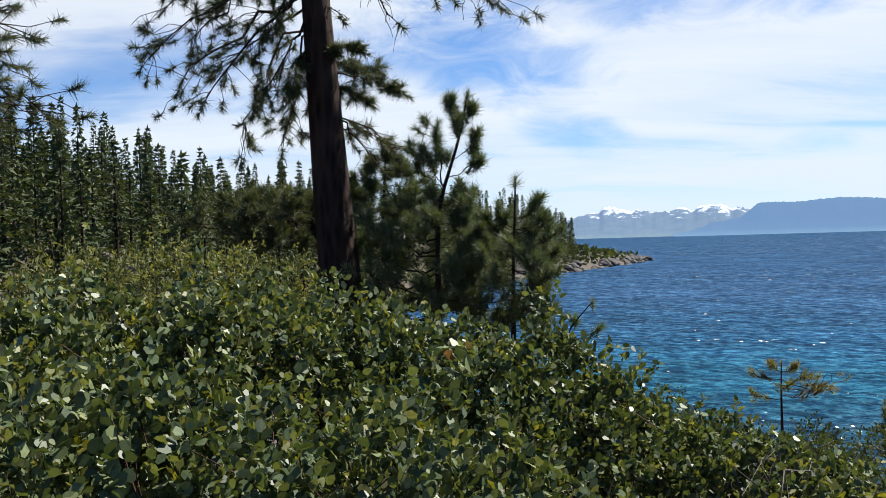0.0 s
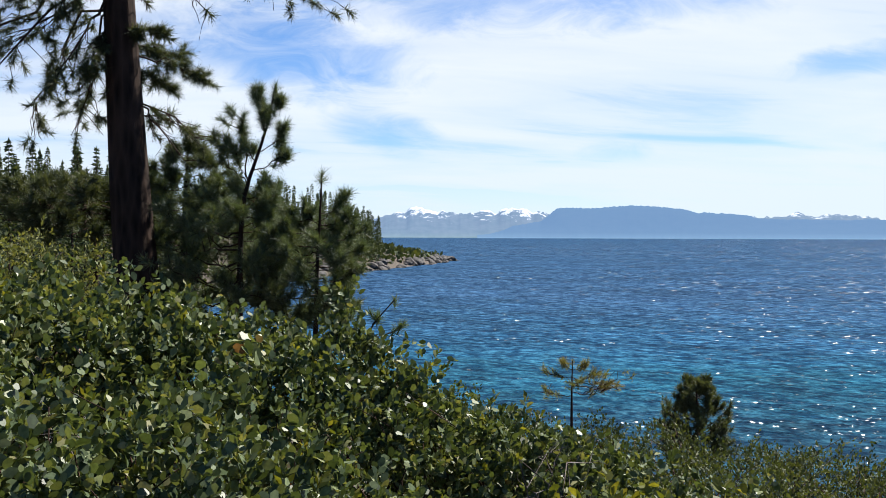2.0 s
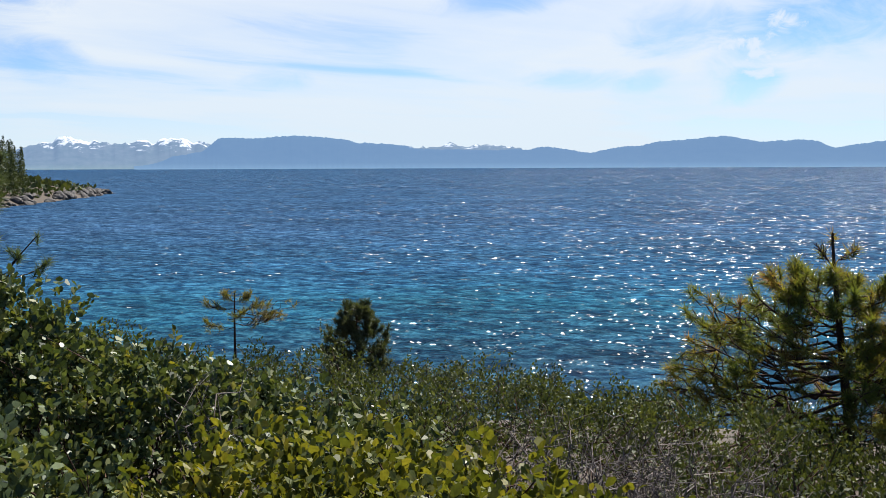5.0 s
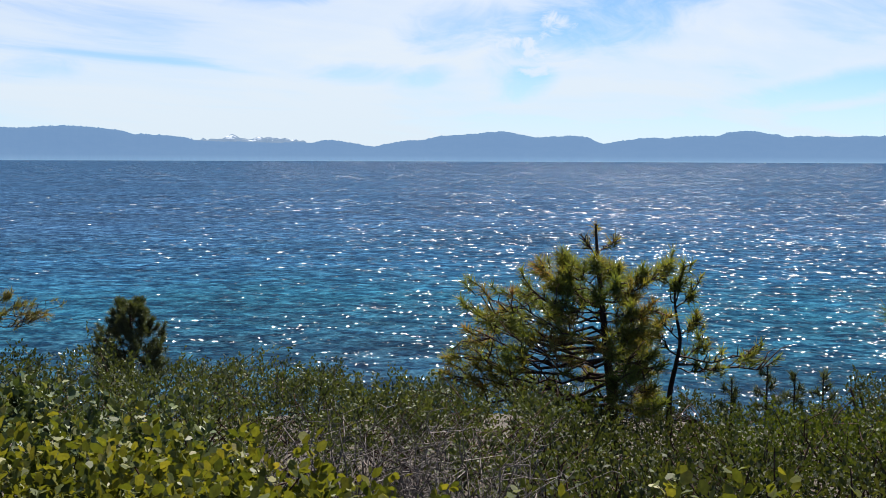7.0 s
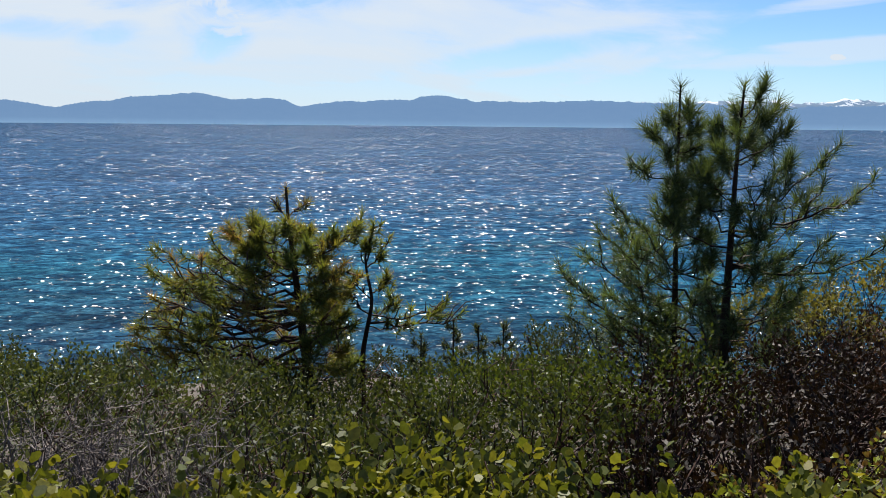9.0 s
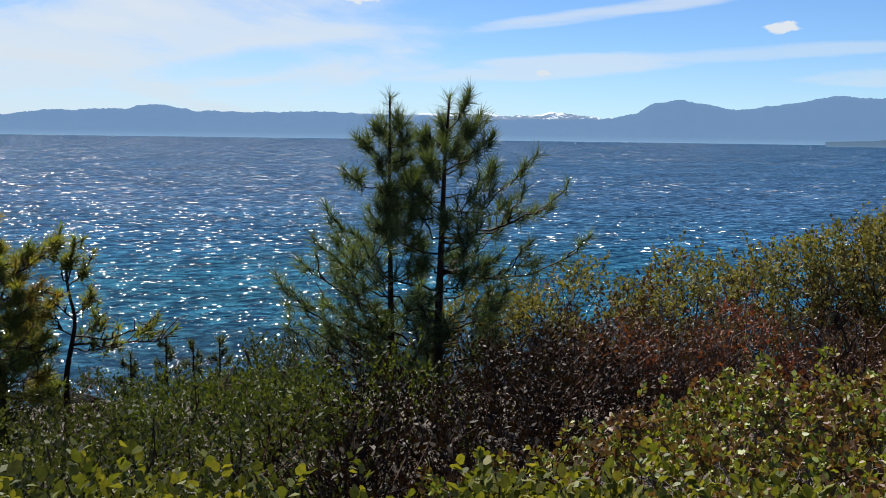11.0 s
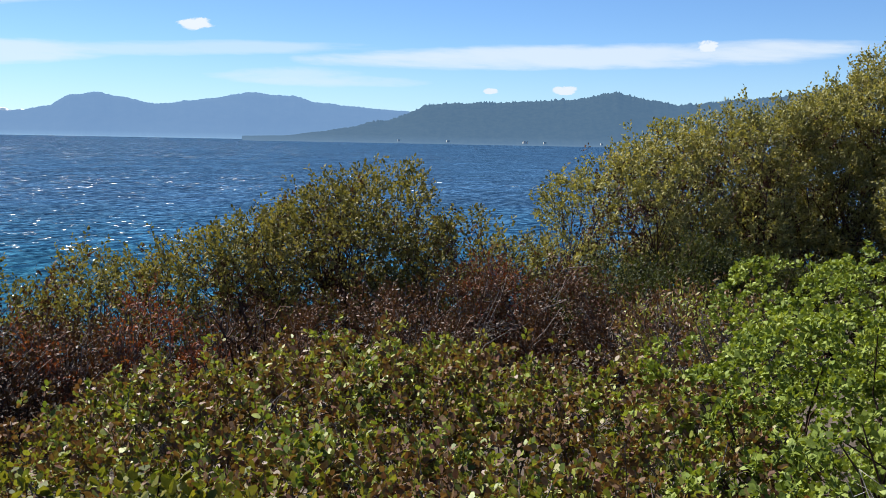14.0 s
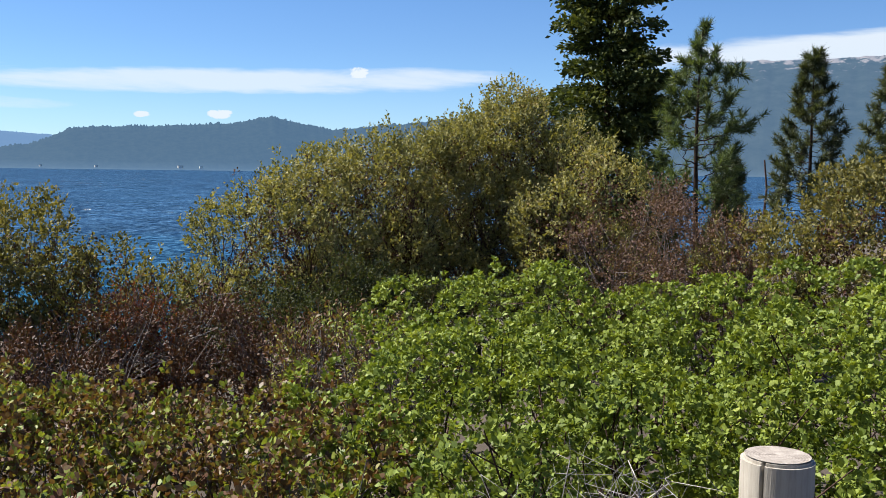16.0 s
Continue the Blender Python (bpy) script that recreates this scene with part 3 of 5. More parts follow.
def build_lake():
    ring = np.concatenate([[20.0], np.geomspace(30, 4950, 40)])
    n = 180
    a = np.arange(n) * 2 * np.pi / n
    R, A = np.meshgrid(ring, a, indexing="ij")
    v = np.stack([R * np.sin(A), R * np.cos(A), 0 * R], -1).reshape(-1, 3)
    i, j = np.meshgrid(np.arange(len(ring) - 1), np.arange(n), indexing="ij")
    k = (j + 1) % n
    f = np.stack([i * n + j, (i + 1) * n + j, (i + 1) * n + k, i * n + k], -1).reshape(-1, 4)
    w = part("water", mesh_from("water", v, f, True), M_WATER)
    w.location.z = LAKE
    tagged(w, "deep blue choppy lake water with sun glitter", "water", kind="structure")


build_ground()
build_lake()


# ---------------------------------------------------------------- far ranges
def build_range(label, mat, radius, az0, az1, tops, rough, depth=0.16, seed=0.0, trees=0.0):
    """A mountain range: summits and saddles (azimuth, elevation in degrees), with spurs and gullies between shore and crest."""
    az = np.arange(az0, az1 + 0.01, 0.06 if trees else 0.10)
    at = np.array([t[0] for t in tops], float)
    el = np.array([t[1] for t in tops], float)
    k = np.clip(np.searchsorted(at, az) - 1, 0, len(at) - 2)
    u = np.clip((az - at[k]) / (at[k + 1] - at[k]), 0, 1)
    u = 0.5 * u + 0.5 * u * u * (3 - 2 * u)
    crest = el[k] + (el[k + 1] - el[k]) * u
    fray = np.array([noise.fractal((a * 1.1, seed, 0.0), 0.8, 2.1, 5) for a in az])
    crest = np.maximum(crest + fray * rough, 0.05)
    tips = trees * rng.random(len(az)) ** 2 * np.clip(crest, 0, 1)
    edge = np.clip(np.minimum(az - az0, az1 - az) / 2.0, 0, 1)
    crest *= edge
    rows = 9
    V = []
    for k in range(rows + 3):
        u = k / rows
        r = radius * (1 + depth * u)
        rise = min(u, 1.0) ** 0.85 if u <= 1 else 1 - (u - 1) * 3
        spur = np.array([noise.fractal((a * 1.3 + u * 1.5, u * 3.5, seed + 4), 0.9, 2.0, 3) for a in az])
        z = LAKE - 1 + np.tan(np.radians(crest)) * radius * (1 + depth) * rise + 13 * rise + spur * rough * radius * 0.012 * math.sin(min(u, 1) * math.pi)
        if k == rows:
            z += np.tan(np.radians(tips * edge)) * radius
        rr = r * (1 + 0.004 * spur)
        V.append(np.stack([np.sin(np.radians(az)) * rr, np.cos(np.radians(az)) * rr, z], -1))
    v = np.concatenate(V)
    n = len(az)
    i, j = np.meshgrid(np.arange(rows + 2), np.arange(n - 1), indexing="ij")
    f = np.stack([i * n + j, i * n + j + 1, (i + 1) * n + j + 1, (i + 1) * n + j], -1).reshape(-1, 4)
    ob = part("backdrop", mesh_from("mountain_range", v, f, True), mat)
    tagged(ob, label, "mountains", kind="structure")


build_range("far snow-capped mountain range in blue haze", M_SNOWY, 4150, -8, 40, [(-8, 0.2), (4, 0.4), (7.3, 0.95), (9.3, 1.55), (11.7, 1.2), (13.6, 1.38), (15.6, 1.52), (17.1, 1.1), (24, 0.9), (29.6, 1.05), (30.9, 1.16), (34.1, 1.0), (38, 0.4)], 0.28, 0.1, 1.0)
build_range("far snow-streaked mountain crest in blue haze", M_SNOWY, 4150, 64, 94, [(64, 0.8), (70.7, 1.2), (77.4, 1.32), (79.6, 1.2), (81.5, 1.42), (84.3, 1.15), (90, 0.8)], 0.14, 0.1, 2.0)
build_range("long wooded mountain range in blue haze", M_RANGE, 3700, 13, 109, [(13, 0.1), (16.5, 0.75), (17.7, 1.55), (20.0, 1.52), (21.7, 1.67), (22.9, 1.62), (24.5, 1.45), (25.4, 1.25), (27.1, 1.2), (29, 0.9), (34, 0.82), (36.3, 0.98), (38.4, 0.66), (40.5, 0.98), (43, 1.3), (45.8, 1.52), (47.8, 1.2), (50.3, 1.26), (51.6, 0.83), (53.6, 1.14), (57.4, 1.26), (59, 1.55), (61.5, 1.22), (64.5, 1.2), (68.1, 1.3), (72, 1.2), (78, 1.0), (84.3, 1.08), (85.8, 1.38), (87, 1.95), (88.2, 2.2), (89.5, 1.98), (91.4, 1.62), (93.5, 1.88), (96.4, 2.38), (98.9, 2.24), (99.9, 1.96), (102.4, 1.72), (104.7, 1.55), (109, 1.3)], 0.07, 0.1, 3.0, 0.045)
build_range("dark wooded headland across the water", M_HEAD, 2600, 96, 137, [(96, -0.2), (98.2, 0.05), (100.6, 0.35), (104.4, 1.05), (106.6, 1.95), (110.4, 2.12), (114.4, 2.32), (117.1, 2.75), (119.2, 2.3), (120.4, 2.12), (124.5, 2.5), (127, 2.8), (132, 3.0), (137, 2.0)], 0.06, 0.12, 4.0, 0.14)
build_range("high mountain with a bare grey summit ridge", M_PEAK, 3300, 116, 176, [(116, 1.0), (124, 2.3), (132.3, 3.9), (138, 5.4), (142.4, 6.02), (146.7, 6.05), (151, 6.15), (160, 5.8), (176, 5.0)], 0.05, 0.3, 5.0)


# ---------------------------------------------------------------- shrubs
def waves(pts, length, seed, count=14):
    """A smooth random field, about -1 to 1, with bumps of about that length."""
    g = np.random.default_rng(int(seed * 1000) + 1)
    k = unit(g.normal(size=(count, pts.shape[1]))) * (2 * np.pi / length) * (0.6 + 0.8 * g.random((count, 1)))
    return np.sum(np.sin(pts @ k.T + g.random(count) * 6.283), 1) / math.sqrt(count) * 0.9


def crest_z(px, py, tops, r_crest, slope, back):
    """Height of a hedge whose crest stands at given elevations (azimuth, elevation) seen from the trail, and falls off before and behind."""
    az = np.degrees(np.arctan2(px - O.x, py - O.y))
    turned = [-row[4] for row in ROWS]
    ex, ey = np.interp(az, turned, [row[1] for row in ROWS]), np.interp(az, turned, [row[2] for row in ROWS])
    az, r = np.degrees(np.arctan2(px - ex, py - ey)), np.hypot(px - ex, py - ey)
    el = np.interp(az, [t[0] for t in tops], [t[1] for t in tops])
    top = EYE - 0.02 + r_crest * np.tan(np.radians(el))
    return top - slope * np.maximum(r_crest - r, 0) - back * np.maximum(r - r_crest, 0)


def hedge(x0, y0, z0, turn, rx, ry, n, deep, seed, tops, r_crest, slope, back, lump=0.05):
    """Points in the leafy skin of one shrub of a hedge with a common, uneven top, and the outward direction of each."""
    a = rng.random(n) * 2 * np.pi
    u = np.sqrt(rng.random(n))
    side = rng.random(n) < 0.22
    u = np.where(side, 0.93 + 0.07 * rng.random(n), u)
    rim = 1 + 0.12 * waves(np.stack([np.cos(a), np.sin(a)], -1), 2.2, seed)
    lx, ly = np.cos(a) * u * rx * rim, np.sin(a) * u * ry * rim
    c, s = math.cos(turn), math.sin(turn)
    px, py = x0 + lx * c - ly * s, y0 + lx * s + ly * c
    h = np.maximum(crest_z(px, py, tops, r_crest, slope, back) - z0, 0.25)
    flat = np.stack([px, py], -1)
    bumps = lump * (np.abs(waves(flat, 0.42, 3.1)) * 1.3 - 0.9) + 0.4 * lump * waves(flat, 0.15, 4.7)
    z = h * np.maximum(1 - u ** 6, 0.0) ** 0.4 + bumps
    z = np.where(side, h * (0.15 + 0.8 * rng.random(n)), z)
    z = np.maximum(z - deep * rng.random(n) ** 1.6, 0.04)
    o = unit(np.stack([np.cos(a) * u ** 4 * 1.6, np.sin(a) * u ** 4 * 1.6, np.where(side, 0.35, 1.0)], -1))
    return np.stack([lx, ly, z], -1), o


def heap(rx, ry, h, n, lobes, size, seed, deep=0.1, low=0.0, fray=0.04, open_to=-0.35, crease=0.93):
    """Points in the leafy skin of a bush heaped up from rounded lobes, and the outward direction of each."""
    hub = np.array([0, 0, 0.45 * h])
    def skin(d):
        rad = np.where(d[:, 2:3] > 0, np.array([[rx, ry, 0.55 * h]]), np.array([[rx * 0.92, ry * 0.92, 0.45 * h]]))
        return d * rad
    g = rand_dirs(lobes * 3)
    g = g[g[:, 2] > -0.55][:lobes]
    cen = skin(g) * (1 - size / np.maximum(np.linalg.norm(skin(g), axis=1, keepdims=True), size * 1.2)) * (0.80 + 0.28 * rng.random((len(g), 1)))
    rad = size * (0.7 + 0.6 * rng.random(len(g)))
    k = rng.choice(len(g), n * 4, p=rad ** 2 / np.sum(rad ** 2))
    d = rand_dirs(n * 4)
    p = cen[k] + d * rad[k, None]
    # only what stands on the outside of the heap
    gap = np.full(len(p), 9.0)
    for j, (c, w) in enumerate(zip(cen, rad)):
        far = np.linalg.norm(p - c, axis=1) / w
        gap = np.minimum(gap, np.where(k == j, 9.0, far))
    ok = (gap > crease) & (np.sum(d * unit(unit(cen[k] + 1e-6) + np.array([0, 0, 0.5])), 1) > open_to) & (p[:, 2] + hub[2] > low * h)
    p, d = p[ok][:n], d[ok][:n]
    p = p * (1 + fray * waves(p, 0.3, seed)[:, None]) - d * (deep * rng.random(len(p)) ** 1.6)[:, None]
    p[:, 2] *= np.where(p[:, 2] > 0, 0.55 * h / max(np.quantile(p[:, 2], 0.99), 0.05), 1.0)
    p = p + hub
    # a few longer shoots break the outline
    shoot = rng.random(len(p)) < 0.05
    p[shoot] += (d[shoot] * 0.4 + np.array([0, 0, 0.7])) * fray * (0.5 + 2.0 * rng.random((shoot.sum(), 1)))
    p[:, 2] = np.maximum(p[:, 2], 0.04)
    return p, unit(d + np.array([0, 0, 0.6]))


def sprigs(p, o, per, leaf, sprig, open_angle, lie=0.3, wild=0.35):
    """Leaf positions, axes, sizes and facing for whorls of leaves round the sprigs."""
    n = len(p)
    tw = unit(o + rng.normal(size=(n, 3)) * wild)
    k = np.repeat(np.arange(n), per)
    along = np.tile(np.linspace(0, 1, per), n)
    at = p[k] - tw[k] * (sprig * (1 - along))[:, None]
    lead = rand_dirs(n * per)
    lead -= tw[k] * np.sum(lead * tw[k], 1, keepdims=True)
    axis = unit(tw[k] * (1.25 - open_angle * rng.random(n * per))[:, None] + unit(lead) * open_angle)
    size = leaf[0] * (0.65 + 0.6 * rng.random(n * per))
    at = at + axis * 0.006
    at[:, 2] = np.maximum(at[:, 2], 0.03)
    return tw, at, axis, size, tw[k] * lie + rng.normal(size=(n * per, 3)) * 0.6


def limbs_of(root, tips, heads, rx, ry, h, count, twigs, mat, twig_r, low=0.0):
    """Limbs from the root crown, each with the twigs that spring from it."""
    limbs, groups = [], []
    for q in range(count):
        a = (q + 0.7 * rng.random()) * 2 * np.pi / count
        u = 0.35 + 0.5 * rng.random()
        end = np.array([math.cos(a) * rx * u, math.sin(a) * ry * u, h * (0.36 + 0.2 * rng.random()) * (1 - u ** 3)])
        line = bent((math.cos(a) * 0.06, math.sin(a) * 0.06, 0.0), end, 6, 0.07, 0.08)
        limbs.append(line)
        groups.append([(line, np.linspace(0.014, 0.005, 6) * (0.7 + 0.4 * h))])
    knots = np.concatenate([l[2:] for l in limbs])
    for q in rng.choice(len(tips), min(twigs, len(tips)), replace=False):
        j = np.argmin(np.sum((knots - tips[q]) ** 2, 1))
        groups[j // 4].append((bent(knots[j], tips[q] + heads[q] * 0.01, 4, 0.10), np.linspace(twig_r * 1.4, twig_r * 0.5, 4)))
    for g in groups:
        part("branch", mesh_from("branch", *tubes(g, 3), True), mat, root)


def shrub(name, label, az, r, rx, ry, el, mat, density, leaf=(0.033, 0.026), per=8, stem=None, twigs=40, shape="oval", sprig=0.09, open_angle=0.9, twig_r=0.004, bare=0.0, lobes=0, lobe=0.3, dry=None, dry_to=0.3, young=0.0, singles=0, limbs=6, wild=0.35, least=0.35, deep=0.08, top=None, core=0.3, fray=0.04, lump=0.05, low=0.0, lie=0.3, open_to=-0.2, crease=0.93):
    """One shrub of leafy sprigs on twigs. el: how high its top stands seen from the trail; top: the common crest of a hedge.
    density: sprigs per square metre of its skin."""
    x, y = polar(az, r)
    z = g_at(x, y) - 0.03
    root = thing(name, label, "shrub", (x, y, z), "shrubs on the bank")
    root.rotation_euler.z = radians(-az)
    seed = rng.random() * 50
    if top:
        h = float(crest_z(np.array([x]), np.array([y]), *top)[0]) - z
        n = int(density * 3.6 * rx * ry)
        p, o = hedge(x, y, z, radians(-az), rx, ry, n, deep, seed, *top, lump)
        q, w = hedge(x, y, z - 0.10, radians(-az), rx * 0.93, ry * 0.93, int(n * core), 0.35, seed, *top, lump)
    else:
        h = max(top_z(r, el) - z, least)
        n = int(density * (3.0 * rx * ry + 3.0 * h * (rx + ry) / 2))
        p, o = heap(rx, ry, h, n, lobes, lobe, seed, deep, low, fray, open_to, crease)
        q, w = heap(rx * 0.82, ry * 0.82, h * 0.92, int(n * core), max(lobes // 2, 6), lobe, seed, 0.3, low, fray)
    if bare:
        keep = waves(p, 0.38, seed) > bare * 1.6 - 1.3
        p, o = p[keep], o[keep]
    ratio = leaf[1] / leaf[0]
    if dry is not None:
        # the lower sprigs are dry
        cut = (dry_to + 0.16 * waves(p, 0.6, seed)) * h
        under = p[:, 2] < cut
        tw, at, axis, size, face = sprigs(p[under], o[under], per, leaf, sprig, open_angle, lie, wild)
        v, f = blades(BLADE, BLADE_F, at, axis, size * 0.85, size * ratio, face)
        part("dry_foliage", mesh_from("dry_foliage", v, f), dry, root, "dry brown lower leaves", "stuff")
        p, o = p[~under], o[~under]
    tw, at, axis, size, face = sprigs(p, o, per, leaf, sprig, open_angle, lie, wild)
    form, faces = {"oval": (OVAL, OVAL_F), "kite": (KITE, KITE_F), "rhomb": (RHOMB, BLADE_F), "blade": (BLADE, BLADE_F)}[shape]
    if singles:
        # the leaves beside the trail are pieces of their own
        near = np.argsort(at[:, 1] + 0.25 * np.abs(at[:, 0]) - 0.9 * at[:, 2])[:singles]
        rest = np.setdiff1d(np.arange(len(at)), near)
        for j in near:
            a = Vector(axis[j])
            side = a.cross(Vector(face[j])).normalized()
            nor = side.cross(a)
            m = Matrix((side * size[j] * ratio, a * size[j], nor * size[j] * ratio)).transposed().to_4x4()
            ob = new("leaf", ONE_LEAF)
            ob.parent = root
            ob.matrix_local = Matrix.Translation(at[j]) @ m
        at, axis, size, face = at[rest], axis[rest], size[rest], face[rest]
    v, f = blades(form, faces, at, axis, size, size * ratio, face)
    part("foliage", mesh_from("foliage", v, f, shape != "blade"), mat, root, kind="stuff")
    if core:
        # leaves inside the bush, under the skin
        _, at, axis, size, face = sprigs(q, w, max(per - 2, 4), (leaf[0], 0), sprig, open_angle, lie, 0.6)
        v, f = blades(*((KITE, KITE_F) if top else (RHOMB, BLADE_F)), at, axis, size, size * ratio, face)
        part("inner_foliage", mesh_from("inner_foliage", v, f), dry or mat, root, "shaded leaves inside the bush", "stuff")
    if young:
        pick = rng.choice(len(p), int(len(p) * young), replace=False)
        pick = pick[np.argsort(-p[pick, 2])][: max(len(pick) * 2 // 3, 1)]
        tw2, at, axis, size, face = sprigs(p[pick] + tw[pick] * 0.03, tw[pick], 9, (0.024, 0.013), 0.03, 0.7, 0.5, 0.1)
        v, f = blades(BLADE, BLADE_F, at, axis, size, size * 0.5, face)
        part("young_foliage", mesh_from("young_foliage", v, f), M_YELLOW, root, "yellow-green young shoots", "stuff")
    limbs_of(root, p, tw, rx, ry, h, limbs, twigs, stem or M_STEM, twig_r)
    return root


def dead_shrub(az, r, rx, ry, el, count, label="leafless grey tangle of dead shrub twigs", mat=None, thick=0.005, fork=3, lean_up=0.2, crook=0.09):
    """A dead shrub: crooked limbs that fork twice into fine twigs."""
    x, y = polar(az, r)
    z = g_at(x, y) - 0.03
    h = max(top_z(r, el) - z, 0.3)
    root = thing("dead_shrub", label, "shrub", (x, y, z), "shrubs on the bank")
    root.rotation_euler.z = radians(-az)
    for q in range(count):
        a = rng.random() * 2 * np.pi
        u = 0.2 + 0.75 * rng.random()
        end = np.array([math.cos(a) * rx * u, math.sin(a) * ry * u, h * (1 - 0.6 * u ** 2) * (0.65 + 0.35 * rng.random())])
        line = bent((math.cos(a) * rx * u * 0.3, math.sin(a) * ry * u * 0.3, 0), end, 6, crook, -0.05)
        lines = [(line, np.linspace(thick * 2.0, thick, 6))]
        for w in range(fork):
            s = line[rng.integers(2, 6)]
            e = s + unit((end - line[0]) * 0.8 + rng.normal(size=3) * 0.45 * h + np.array([0, 0, lean_up])) * min(h, 0.5) * (0.15 + 0.22 * rng.random())
            e[2] = min(e[2], h * (1.0 + 0.12 * rng.random()))
            l2 = bent(s, e, 4, crook + 0.05)
            lines.append((l2, np.linspace(thick, thick * 0.5, 4)))
            for w2 in range(3):
                s2 = l2[rng.integers(1, 4)]
                lines.append((bent(s2, s2 + unit(e - s + rng.normal(size=3) * 0.25) * min(h, 0.5) * (0.06 + 0.12 * rng.random()), 3, 0.12), np.linspace(thick * 0.6, thick * 0.3, 3)))
        part("branch", mesh_from("branch", *tubes(lines, 3), True), mat or M_TWIG, root)
    return root


ONE_LEAF = mesh_from("leaf", OVAL, OVAL_F, True)
ONE_LEAF.materials.append(M_LEAF)
MANZ = "glossy round-leaved green manzanita shrub beside the trail"
YOUNG = "manzanita shrub with yellow-green young leaves"
MIXED = "low manzanita with green leaves and brown dead patches"
BRIGHT = "dense bright green rounded manzanita shrub"
OLIVE = "tall olive-green shrub with brown dry lower leaves"
BRUSH = "dark green upright brush on the slope"
BROWN = "half-dead shrub with small brown leaves"
RUST = "rust-red dying shrub with dry leaves"
GREEN_TOP = ([(-40, 0.2), (-25, -1.1), (-18, -2.4), (-12, -2.0), (-6, -3.0), (0.5, -4.0), (5.4, -5.6), (7.9, -7.2), (13, -9.4), (17, -10.7), (24, -12.9), (30, -14.5)], 3.4, 0.12, 0.25)
YOUNG_TOP = ([(17, -14.1), (25, -15.6), (31.6, -16.6), (35, -17.9), (38, -19.0), (45, -20.6), (52, -19.6), (56, -18.5), (58, -17.4), (62.4, -17.7), (66, -19.7), (75, -19.8), (80, -18.8), (90, -19.6)], 1.9, 0.10, 0.25)
MIXED_TOP = ([(76.6, -16.2), (84.7, -14.5), (94.4, -12.7), (100, -11.8), (104.8, -11.4), (110, -12.0), (114, -12.9), (119, -12.7), (126, -13.5)], 3.6, 0.045, 0.25)
# near manzanita, from the forest side round to the post
for az, r, rx, ry, one in ((-31, 2.7, 1.0, 0.9, 0), (-20, 3.4, 1.0, 0.9, 0), (-12, 3.3, 0.9, 0.8, 0), (-4, 3.3, 0.9, 0.8, 0), (3.2, 3.4, 0.75, 0.7, 0), (9, 3.3, 0.6, 0.6, 0), (15, 3.6, 0.65, 0.7, 0), (-24, 2.0, 0.7, 0.55, 280), (-10, 2.0, 0.8, 0.55, 280), (3, 1.95, 0.7, 0.5, 280), (13, 2.2, 0.6, 0.5, 200), (22, 3.3, 0.7, 0.6, 0), (20, 2.2, 0.5, 0.45, 150)):
    shrub("manzanita_shrub", MANZ, az, r, rx, ry, 0, M_MANZ, 440 if r > 2.3 else 470, (0.0235, 0.0185) if r > 2.3 else (0.0225, 0.018), 11, twigs=90, young=0.05, singles=one, shape="kite" if r > 2.3 else "oval", top=GREEN_TOP, open_angle=0.85, sprig=0.055, wild=0.45, bare=0.2, lump=0.09, lie=0.4, twig_r=0.0028, core=0.22)
for az, r, rx, ry in ((26, 2.2, 0.6, 0.5), (33, 2.0, 0.5, 0.45), (41, 1.8, 0.45, 0.38), (47.5, 1.75, 0.4, 0.34), (58, 1.85, 0.26, 0.24), (53, 1.7, 0.32, 0.28), (63, 1.85, 0.3, 0.26), (68, 1.7, 0.34, 0.28), (75, 1.8, 0.5, 0.36), (83, 1.9, 0.5, 0.36), (91, 1.95, 0.5, 0.36)):
    shrub("manzanita_shrub", YOUNG, az, r, rx, ry, 0, M_YELLOW, 430, (0.0225, 0.018), 11, twigs=60, shape="kite", top=YOUNG_TOP, sprig=0.06, wild=0.4, lump=0.06, core=0.2)
for az, r, rx, ry in ((87, 3.0, 0.8, 0.6), (97, 3.4, 0.9, 0.75), (106, 3.7, 0.95, 0.8), (115, 3.4, 0.85, 0.7), (101, 2.4, 0.8, 0.55), (112, 2.3, 0.7, 0.5), (92, 2.3, 0.6, 0.42), (120.5, 2.6, 0.5, 0.5)):
    shrub("manzanita_shrub", MIXED, az, r, rx, ry, 0, M_MIXED, 430, (0.020, 0.0155), 12, twigs=150, bare=0.22, young=0.06, shape="kite", top=MIXED_TOP, stem=M_TWIG, sprig=0.04, lie=0.5, wild=0.45, lump=0.055, twig_r=0.003, core=0.2)
for az, r, rx, ry, el in ((133, 4.7, 1.0, 0.9, -5.6), (141, 4.6, 1.0, 0.9, -6.3), (149, 4.4, 1.0, 1.0, -4.9), (127, 3.5, 0.75, 0.7, -9.3), (136, 3.3, 1.0, 0.7, -10.2), (146, 3.2, 0.9, 0.7, -10.2), (127.5, 2.5, 0.4, 0.4, -14.6), (158, 3.6, 1.2, 1.0, -5)):
    shrub("green_shrub", BRIGHT, az, r, rx, ry, el, M_BRIGHT, 330, (0.0215, 0.015), 12, twigs=30, shape="rhomb", lobes=int(48 * rx * ry + 8), lobe=0.19, deep=0.02, open_to=0.2, crease=1.10, core=0.25, lie=0.9, open_angle=1.1, sprig=0.02, wild=0.25, fray=0.02)
dead_shrub(134.8, 2.0, 0.26, 0.16, -18.2, 130, mat=M_BLEACHED, thick=0.0013, fork=5, lean_up=0.0, crook=0.2)
dead_shrub(37, 3.0, 0.5, 0.4, -15.2, 64, thick=0.0022, fork=4, crook=0.13)
